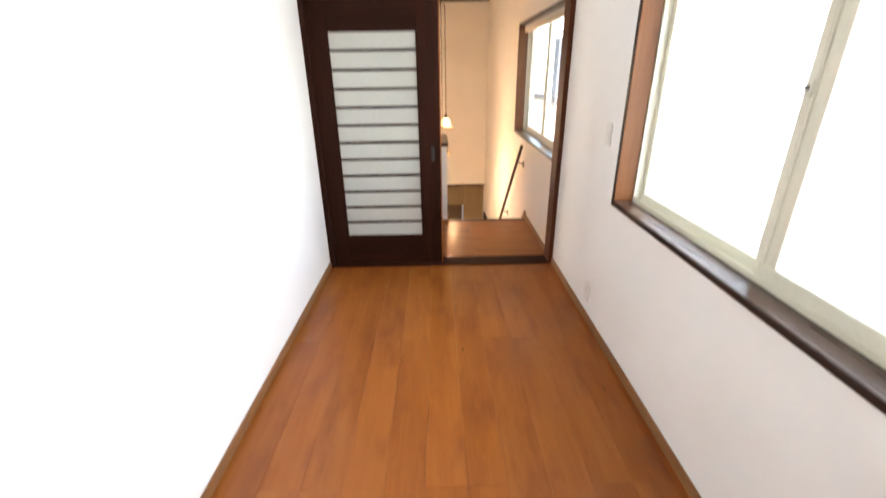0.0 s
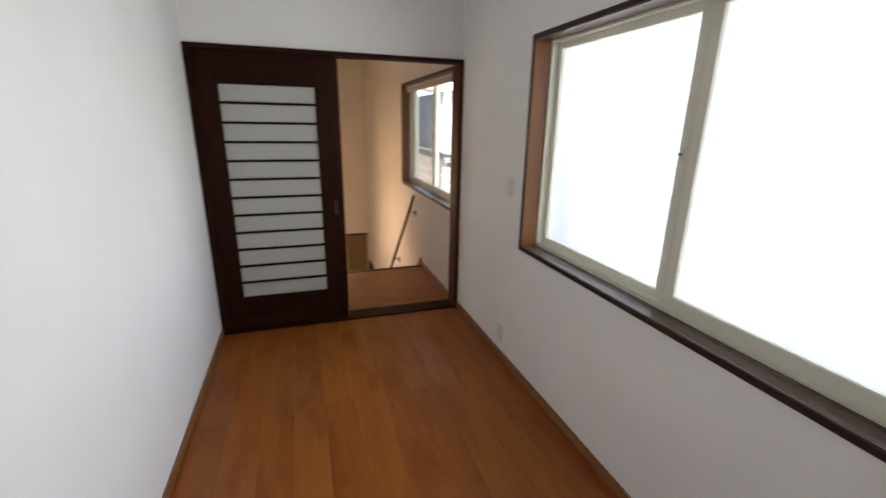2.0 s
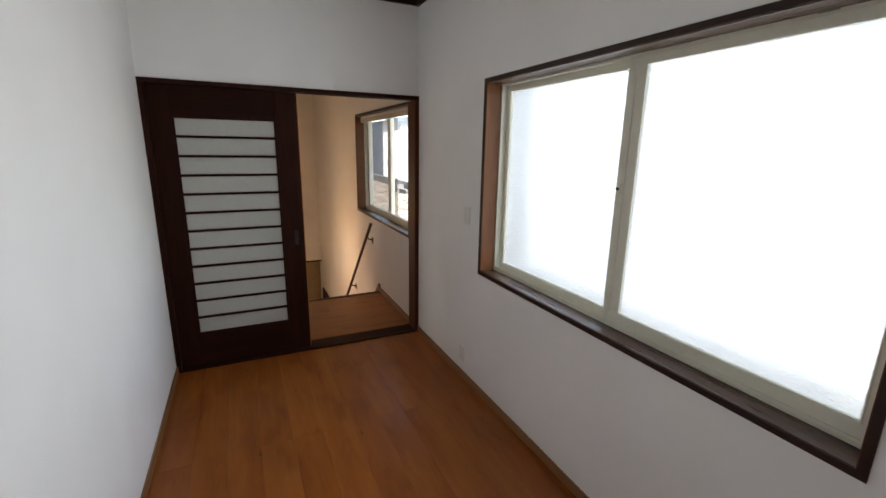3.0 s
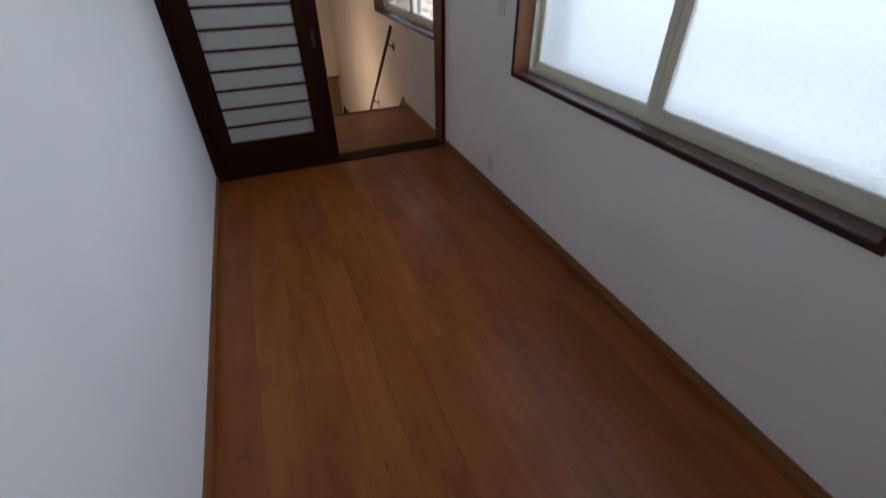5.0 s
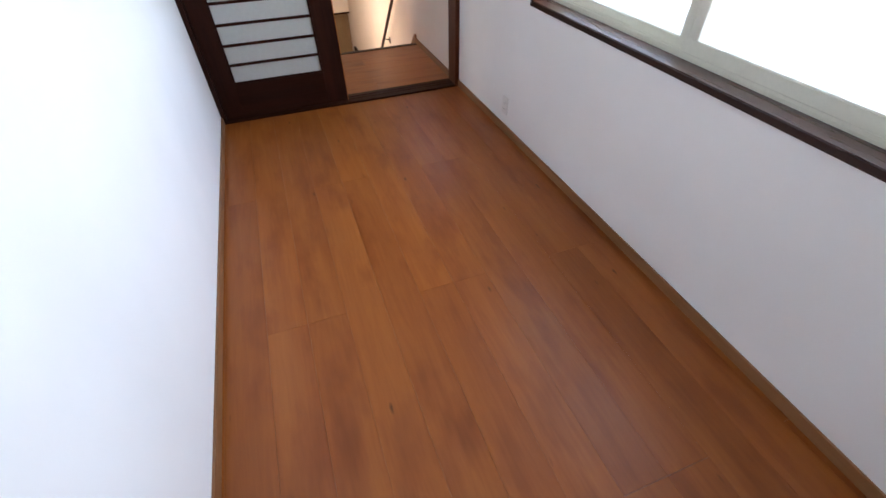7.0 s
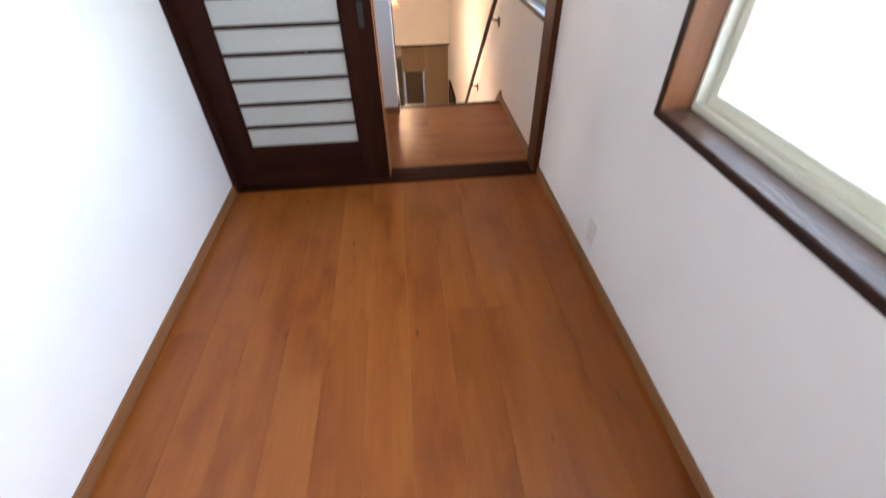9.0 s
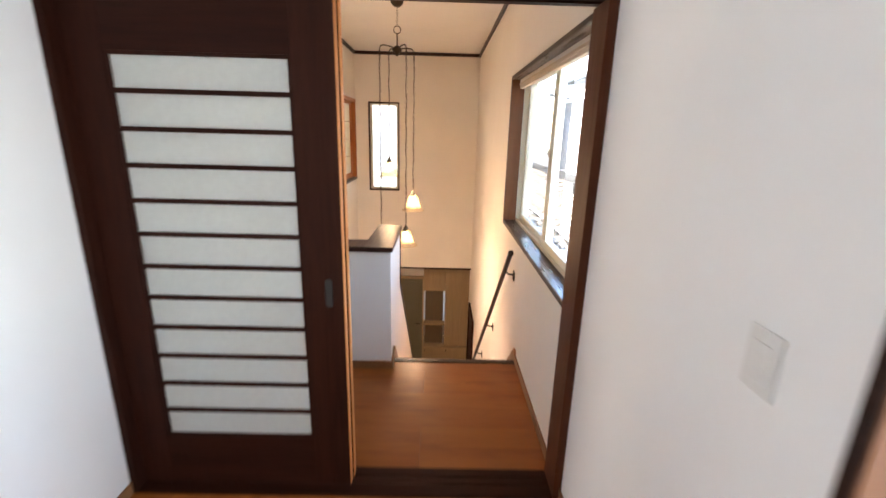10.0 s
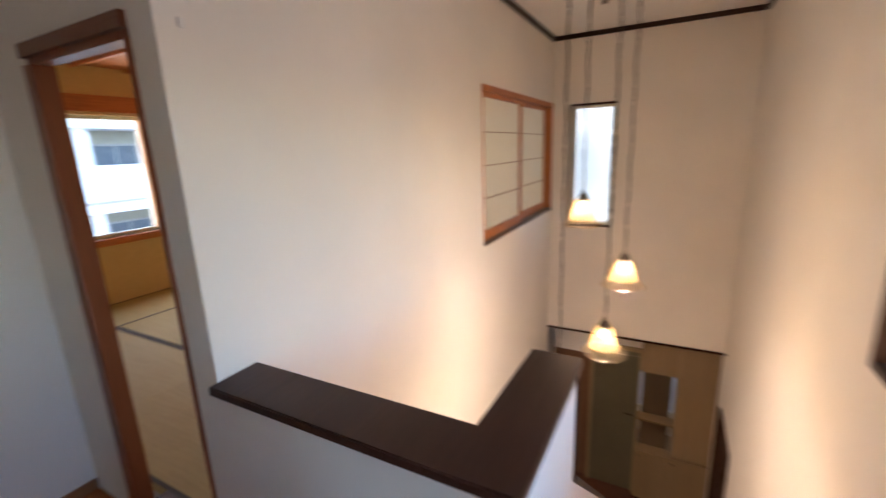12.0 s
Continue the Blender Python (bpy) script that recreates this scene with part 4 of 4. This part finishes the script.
def slipper(x, y, turn):
    s = thing("slipper", (x, y, GF), "dark grey house slipper on the entrance floor", "slipper", "pair of slippers")
    m = pose(x, y, GF, 0, 0, turn)
    bm = bmesh.new()
    out = [(0.036 * math.sin(a) * (1.0 if math.cos(a) > 0 else 0.8), 0.125 * math.cos(a)) for a in np.linspace(0, 2 * math.pi, 18, endpoint=False)]
    lo, hi = [bm.verts.new((px, py, 0.0)) for px, py in out], [bm.verts.new((px, py, 0.014)) for px, py in out]
    bm.faces.new(lo[::-1])
    bm.faces.new(hi)
    for i in range(18):
        bm.faces.new((lo[i], lo[(i + 1) % 18], hi[(i + 1) % 18], hi[i]))
    bmesh.ops.transform(bm, matrix=m, verts=bm.verts)
    part("sole", bm, "slot", s)
    bm = bmesh.new()
    rows = []
    for j in range(5):
        yy = 0.01 + 0.105 * j / 4
        w = 0.037 * math.sqrt(max(0.05, 1 - (yy / 0.13) ** 2))
        rows.append([bm.verts.new((w * math.cos(a), yy, 0.014 + (0.05 - 0.028 * j / 4) * math.sin(a))) for a in np.linspace(0, math.pi, 8)])
    for r, q in zip(rows, rows[1:]):
        for i in range(7):
            bm.faces.new((r[i], r[i + 1], q[i + 1], q[i]))
    bmesh.ops.solidify(bm, geom=list(bm.faces), thickness=0.004)
    bmesh.ops.transform(bm, matrix=m, verts=bm.verts)
    part("upper", bm, "concrete", s, "grey fabric upper", True)


slipper(1.13, 5.22, 12)
slipper(1.31, 5.20, -6)

# ---- outside ----
structure("ground", box(-80, 120, -80, 120, GF - 0.32, GF - 0.15), "ground", "grey asphalt ground round the houses", "ground")


RIDGE = 3.50


def roof_z(x):
    """Height of the boarding of the neighbouring roof: up to the ridge, then down again."""
    return 0.42 + 0.37 * (x - 2.36) if x <= RIDGE else 0.42 + 0.37 * (RIDGE - 2.36) - 0.37 * (x - RIDGE)


def roof_slab(name, x0, x1):
    ob = structure(name, slab_x(x0, x1, [(-6.0, 0), (9.2, 0), (9.2, -0.06), (-6.0, -0.06)]), "concrete", "boarding under the roof tiles", "roof")
    for v in ob.data.vertices:
        v.co.z += roof_z(v.co.x) - 0.03
    return ob


lr = roof_slab("lower_roof", 2.34, RIDGE)
back_slope = roof_slab("lower_roof_back", RIDGE + 0.002, 5.0)
structure("roof_ridge", boxes((RIDGE - 0.06, RIDGE + 0.06, -6.0, 9.2, roof_z(RIDGE) - 0.02, roof_z(RIDGE) + 0.13)), "ridge_metal", "grey metal capping along the ridge", "roof ridge")
structure("valley_gutter", boxes((EAST + 0.05, 2.36, -6.0, 9.2, 0.22, 0.30)), "rail_paint", "metal valley gutter between house and roof", "gutter")
structure("gutter", boxes((EAST, EAST + 0.05, -4.0, 9.0, 0.22, 0.62)), "rail_paint", "metal flashing where roof meets wall", "flashing")
eave = thing("upper_eave", (2.3, 1.0, 2.5), "white soffit and gutter of the upper eave", "eave", "", "structure")
part("soffit", slab_x(EAST, 2.40, [(-5.0, 2.42), (7.0, 2.42), (7.0, 2.46), (-5.0, 2.46)]), "soffit", eave)
part("fascia", box(2.40, 2.43, -5.0, 7.0, 2.36, 2.60), "soffit", eave)
part("roof_sheet", boxes((-5.0, 2.47, -5.2, 7.2, 2.90, 3.0)), "tile_roof", eave)

guard = thing("snow_guard", (2.52, 3.0, 0.4), "flat metal snow guard lying along the roof edge", "snow guard")
for gx in (2.44, 2.60):
    part("bar", slab_x(gx, gx + 0.045, [(-2.0, roof_z(gx) + 0.055), (8.0, roof_z(gx) + 0.055), (8.0, roof_z(gx) + 0.062), (-2.0, roof_z(gx) + 0.062)]), "siding", guard)
for k in range(20):
    gy = -1.8 + 0.5 * k
    part("cross_piece", box(2.43, 2.66, gy, gy + 0.03, roof_z(2.66) + 0.02, roof_z(2.43) + 0.054), "siding", guard)
unit = thing("outdoor_unit", (4.5, 5.45, roof_z(4.5)), "small grey box with dark lid on a metal stand", "outdoor unit")
part("case", box(4.40, 4.62, 5.30, 5.56, 1.06, 1.27, 0.01), "concrete", unit)
part("lid", box(4.37, 4.65, 5.27, 5.59, 1.27, 1.31, 0.004), "black", unit)
part("vent", box(4.43, 4.59, 5.292, 5.30, 1.12, 1.20), "black", unit)
part("stand_leg", box(4.42, 4.45, 5.32, 5.35, roof_z(4.42) - 0.06, 1.06), "pole", unit)
part("stand_leg", box(4.57, 4.60, 5.52, 5.55, roof_z(4.58) - 0.06, 1.06), "pole", unit)
stop = thing("snow_stop", (3.31, 4.6, roof_z(3.31)), "grey metal snow stop with a low bar on the tiles", "snow stop")
part("block", box(3.24, 3.38, 4.46, 4.60, roof_z(3.24) - 0.01, roof_z(3.31) + 0.15, 0.006), "ridge_metal", stop)
part("bar", box(3.28, 3.33, 4.05, 4.46, roof_z(3.31) + 0.04, roof_z(3.31) + 0.085, 0.004), "ridge_metal", stop)


def house(x0, x1, y0, y1, top, mat, label, rise, windows):
    h = thing("house", ((x0 + x1) / 2, (y0 + y1) / 2, GF - 0.15), label, "house", "neighbouring houses")
    part("wall", box(x0, x1, y0, y1, GF - 0.15, top), mat, h)
    ym, o = (y0 + y1) / 2, 0.5
    part("roof", slab_x(x0 - o, x1 + o, [(y0 - o, top - 0.05), (ym, top + rise), (y1 + o, top - 0.05), (y1 + o, top + 0.08), (ym, top + rise + 0.13), (y0 - o, top + 0.08)]), "far_roof", h)
    for a, b, z0, z1 in windows:
        w = part("window", boxes((a, b, y0 - 0.05, y0, z0, z1)), "rail_paint", h)
        part("pane", boxes((a + 0.06, (a + b) / 2 - 0.03, y0 - 0.06, y0 - 0.05, z0 + 0.06, z1 - 0.06), ((a + b) / 2 + 0.03, b - 0.06, y0 - 0.06, y0 - 0.05, z0 + 0.06, z1 - 0.06)), "far_glass", w)
    return h




def hip_house(x0, x1, y0, y1, top, mat, roof_mat, label, rise, windows):
    """A house under a hipped roof with overhanging eaves and a gutter line."""
    h = thing("house", ((x0 + x1) / 2, (y0 + y1) / 2, GF - 0.15), label, "house", "neighbouring houses")
    part("wall", box(x0, x1, y0, y1, GF - 0.15, top), mat, h)
    o, ym, run = 0.45, (y0 + y1) / 2, (y1 - y0) / 2
    bm = bmesh.new()
    lo = [bm.verts.new(p) for p in ((x0 - o, y0 - o, top + 0.12), (x1 + o, y0 - o, top + 0.12), (x1 + o, y1 + o, top + 0.12), (x0 - o, y1 + o, top + 0.12))]
    r0, r1 = bm.verts.new((x0 + run, ym, top + rise)), bm.verts.new((x1 - run, ym, top + rise))
    for q in ((lo[0], lo[1], r1, r0), (lo[1], lo[2], r1), (lo[2], lo[3], r0, r1), (lo[3], lo[0], r0), (lo[3], lo[2], lo[1], lo[0])):
        bm.faces.new(q)
    part("roof", bm, roof_mat, h)
    part("soffit", box(x0 - o + 0.02, x1 + o - 0.02, y0 - o + 0.02, y1 + o - 0.02, top, top + 0.115), "soffit", h, "white boxed eave")
    part("gutter", boxes((x0 - o - 0.08, x1 + o + 0.08, y0 - o - 0.08, y0 - o, top + 0.03, top + 0.13), (x0 - o - 0.08, x0 - o, y0 - o, y1 + o, top + 0.03, top + 0.13)), "rail_paint", h)
    part("string_course", box(x0 - 0.02, x1 + 0.02, y0 - 0.02, y0 - 0.001, top - 1.75, top - 1.69), "rail_paint", h)
    for a, b, z0, z1 in windows:
        w = part("window", boxes((a, b, y0 - 0.05, y0, z0, z1)), "rail_paint", h)
        part("pane", boxes((a + 0.05, b - 0.05, y0 - 0.06, y0 - 0.05, z0 + 0.05, z1 - 0.05)), "far_glass", w)
    return h


hip_house(7.0, 16.0, 12.2, 17.0, 3.62, "apt_white", "far_roof", "white two-storey house with brown hipped roof", 1.05, [(8.55, 8.70, 1.9, 2.9)])
hip_house(9.0, 13.0, 10.6, 11.6, 2.05, "blue_siding", "slate", "small pale house with dark slate roof", 0.5, [(9.6, 10.5, 0.6, 1.6)])
shed = thing("house", (5.7, 10.9, GF - 0.15), "grey annexe with a sunlit lean-to roof", "house", "neighbouring houses")
part("wall", box(4.7, 6.7, 10.0, 11.8, GF - 0.15, 2.42), "annexe_wall", shed)
part("panel", box(5.40, 6.52, 9.96, 10.0, GF - 0.15, 2.28), "blue_siding", shed, "pale blue-grey shutter panel")
part("downpipe", tube([(5.28, 9.95, -2.0), (5.28, 9.95, 2.3)], 0.035, 8), "rail_paint", shed)
part("lamp", box(6.12, 6.24, 9.88, 9.96, 1.72, 1.80, 0.01), "casing", shed, "small brown lamp on the wall")
bm = slab_x(4.55, 6.9, [(9.7, 0), (12.0, 0), (12.0, 0.08), (9.7, 0.08)])
for v in bm.verts:
    v.co.z += 2.42 + 0.16 * (v.co.x - 4.55) + 0.12 * (v.co.y - 9.7)
part("roof", bm, "siding", shed, "pale sheet-metal lean-to roof")
apt = thing("apartment_building", (-19.0, 2.0, GF - 0.15), "white apartment building with open balconies across the lane", "apartment building", "neighbouring houses")
part("wall", box(-23.0, -16.8, -10.0, 14.0, GF - 0.15, 6.2), "apt_wall", apt, "grey-green recessed wall behind the balconies")
part("roof", box(-23.3, -15.3, -10.3, 14.3, 6.2, 6.5), "siding", apt)
for base in (-2.75, 0.02, 2.79):
    part("slab", box(-16.8, -15.45, -10.0, 14.0, base - 0.16, base + 0.16), "apt_white", apt)
    part("parapet", box(-15.6, -15.45, -10.0, 14.0, base + 0.24, base + 1.42), "apt_white", apt, "white balcony parapet")
    part("parapet_rail", box(-15.62, -15.42, -10.0, 14.0, base + 0.16, base + 0.24), "concrete", apt)
    for k in range(9):
        y = -9.4 + 2.75 * k
        part("pillar", box(-15.95, -15.62, y, y + 0.38, base + 0.16, base + 2.61), "apt_white", apt)
        w = part("window", box(-16.8, -16.74, y + 0.85, y + 2.35, base + 0.2, base + 2.15), "rail_paint", apt)
        part("pane", box(-16.74, -16.73, y + 0.92, y + 1.57, base + 0.27, base + 2.08), "far_glass", w)
        part("pane", box(-16.74, -16.73, y + 1.63, y + 2.28, base + 0.27, base + 2.08), "far_glass", w)
house(-3.0, 3.0, 10.5, 16.0, 3.2, "siding", "white house behind the end of the stairwell", 1.4, [(-1.6, 0.0, 0.4, 1.8)])

pole = thing("utility_pole", (8.1, 10.3, GF - 0.15), "slim concrete utility pole with fittings and wires", "utility pole")
part("shaft", tube([(8.1, 10.3, GF - 0.15), (8.10, 10.33, 2.0), (8.12, 10.38, 8.2)], 0.10, 12), "pole", pole, "", True)
part("crossarm", box(7.6, 8.7, 10.26, 10.34, 6.6, 6.7), "rail_paint", pole)
part("band", tube([(8.10, 10.33, 3.30), (8.10, 10.33, 3.38)], 0.12, 12), "rail_paint", pole)
part("band", tube([(8.10, 10.33, 2.50), (8.10, 10.33, 2.56)], 0.12, 12), "rail_paint", pole)
part("fitting", box(7.90, 7.98, 10.12, 10.20, 3.2, 3.8, 0.01), "rail_paint", pole)
part("wire", tube([(8.12, 10.36, 6.6), (15, 15, 6.2), (24, 22, 6.8)], 0.012, 5), "black", pole)
part("wire", tube([(8.12, 10.36, 5.8), (8.0, 4.0, 5.2), (7.6, -3, 5.6)], 0.012, 5), "black", pole)

low = thing("house", (7.0, 4.0, GF - 0.15), "low neighbouring house with pale tiled roof", "house", "neighbouring houses")
part("wall", box(5.7, 9.9, -3.0, 9.6, GF - 0.15, 0.05), "siding", low)
part("roof", slab_x(5.4, 10.2, [(-3.4, 0), (10.0, 0), (10.0, -0.1), (-3.4, -0.1)]), "tile_roof", low)
shell = low.children[1]
for v in shell.data.vertices:
    v.co.z += 0.10 + 0.24 * (v.co.x - 5.4)

# ---- pieces: floor boards ----
slab = structure("floor", boxes((-0.12, EAST, BACK - 0.12, -0.02, -0.14, -0.013)), "dark_x", "orange-brown laminate wood floor of the room", "floor")


def board_mesh(name, w, l, mat, along):
    """A floor strip with small bevels; its corner is at the origin, its top at z = 0."""
    c = 0.0006
    prof = [(0.00015, -0.012), (0.00015, -c), (c, 0.0), (w - c, 0.0), (w - 0.00015, -c), (w - 0.00015, -0.012)]
    bm = bmesh.new()
    a = [bm.verts.new((p, 0.0005, z) if along == "y" else (0.0005, p, z)) for p, z in prof]
    b = [bm.verts.new((p, l - 0.0005, z) if along == "y" else (l - 0.0005, p, z)) for p, z in prof]
    for i in range(len(prof) - 1):
        bm.faces.new((a[i], a[i + 1], b[i + 1], b[i]))
    bm.faces.new(a)
    bm.faces.new(b[::-1])
    return mesh_of(bm, name, mat)


cache = {}


def lay(parent, x, y, w, l, mat, along):
    key = (round(w, 3), round(l, 3), mat, along)
    if key not in cache:
        cache[key] = board_mesh("plank", w, l, mat, along)
    ob = new("plank", cache[key])
    ob.parent = parent
    ob.location = (x, y, 0)


edges = [0.0] + [0.018 + 0.167 * k for k in range(12)] + [W]
for i, (a, b) in enumerate(zip(edges, edges[1:])):
    cuts = [-2.112, -4.13] if i // 2 % 2 else [-1.10, -3.135]
    ys = sorted([BACK, -0.021] + [c for c in cuts if c < -0.15])
    for p, q in zip(ys, ys[1:]):
        lay(slab, a, p, b - a, q - p, "floor_wood", "y")

hall_slab = structure("floor_landing", boxes((-1.15, W, 0.14, 1.045, -0.14, -0.013), (1.02, W, 1.045, NOSE - 0.036, -0.14, -0.013)), "dark_x", "orange-brown wooden floor of the landing", "floor")
for k, (p, q) in enumerate([(0.141, 0.296), (0.296, 0.451), (0.451, 0.606), (0.606, 0.761), (0.761, 0.916), (0.916, 1.045)]):
    xs = [-1.15] + ([0.35] if k // 2 % 2 else [-0.6, 1.25]) + [W]
    for a, b in zip(xs, xs[1:]):
        lay(hall_slab, a, p, q - p, b - a, "hall_wood", "x")
lay(hall_slab, 1.02, 1.045, NOSE - 0.036 - 1.045, W - 1.02, "hall_wood", "x")

# tatami mats with cloth borders
mats = structure("floor_tatami", box(TW, -0.11, 1.18, TN, -0.14, -0.05), "concrete", "sub-floor under the tatami mats", "floor")
for x0, x1, y0, y1, along in [(-1.75, -0.12, 1.18, 2.17, "x"), (-3.4, -1.75, 1.18, 2.17, "x"), (TW, -3.4, 1.18, 3.38, "y"), (-1.75, -0.12, 2.17, 3.38, "x"), (-3.4, -1.75, 2.17, 3.38, "x"), (-2.2, -0.12, 3.38, 4.45, "x"), (TW, -2.2, 3.38, 4.45, "x"), (-2.2, -0.12, 4.45, TN, "x"), (TW, -2.2, 4.45, TN, "x")]:
    mt = part("tatami_mat", box(x0 + 0.001, x1 - 0.001, y0 + 0.001, y1 - 0.001, -0.05, 0.0, 0.003), "tatami", mats)
    if along == "x":
        part("border", boxes((x0 + 0.002, x1 - 0.002, y0 + 0.002, y0 + 0.028, 0.0, 0.002), (x0 + 0.002, x1 - 0.002, y1 - 0.028, y1 - 0.002, 0.0, 0.002)), "tatami_edge", mt)
    else:
        part("border", boxes((x0 + 0.002, x0 + 0.028, y0 + 0.002, y1 - 0.002, 0.0, 0.002), (x1 - 0.028, x1 - 0.002, y0 + 0.002, y1 - 0.002, 0.0, 0.002)), "tatami_edge", mt)


# roof tiles: S-shaped, laid in courses up the slope, their butts towards the house
def tile_mesh():
    bm = bmesh.new()
    wy, lx, n = 0.228, 0.225, 8
    prof = [(i / n * wy, 0.020 * math.cos(2 * math.pi * i / n * 0.9) + 0.01) for i in range(n + 1)]
    top0 = [bm.verts.new((0, p, z + 0.034)) for p, z in prof]
    top1 = [bm.verts.new((lx, p, z + lx * 0.37)) for p, z in prof]
    low0 = [bm.verts.new((0, p, z + 0.006)) for p, z in prof]
    for i in range(n):
        bm.faces.new((top0[i], top0[i + 1], top1[i + 1], top1[i]))
        bm.faces.new((low0[i], low0[i + 1], top0[i + 1], top0[i]))
    return mesh_of(bm, "roof_tile", "tile_roof", True)


tm = tile_mesh()
far = []
for c in range(6):
    x = 2.345 + 0.190 * c
    for r in range(56):
        y = -2.6 + 0.208 * r
        if -0.2 < y < 7.8:
            ob = new("roof_tile", tm)
            ob.parent = lr
            ob.location = (x, y, roof_z(x) + 0.012 * ((r * 7 + c * 3) % 5) / 5 - 0.02)
        elif y < 9.0:
            far.append((x, y, roof_z(x) - 0.02))
src_v = [tuple(v.co) for v in tm.vertices]
src_f = [tuple(p.vertices) for p in tm.polygons]
V, F = [], []
for x, y, z in far:
    k = len(V)
    V += [(a + x, b + y, c + z) for a, b, c in src_v]
    F += [tuple(i + k for i in f) for f in src_f]
me = bpy.data.meshes.new("roof_tiles_rest")
me.from_pydata(V, [], F)
me.materials.append(M["tile_roof"])
rest = new("roof_tiles_rest", me)
rest.parent = lr
tagged(rest, "grey roof tiles further along the roof", "", "", "stuff")
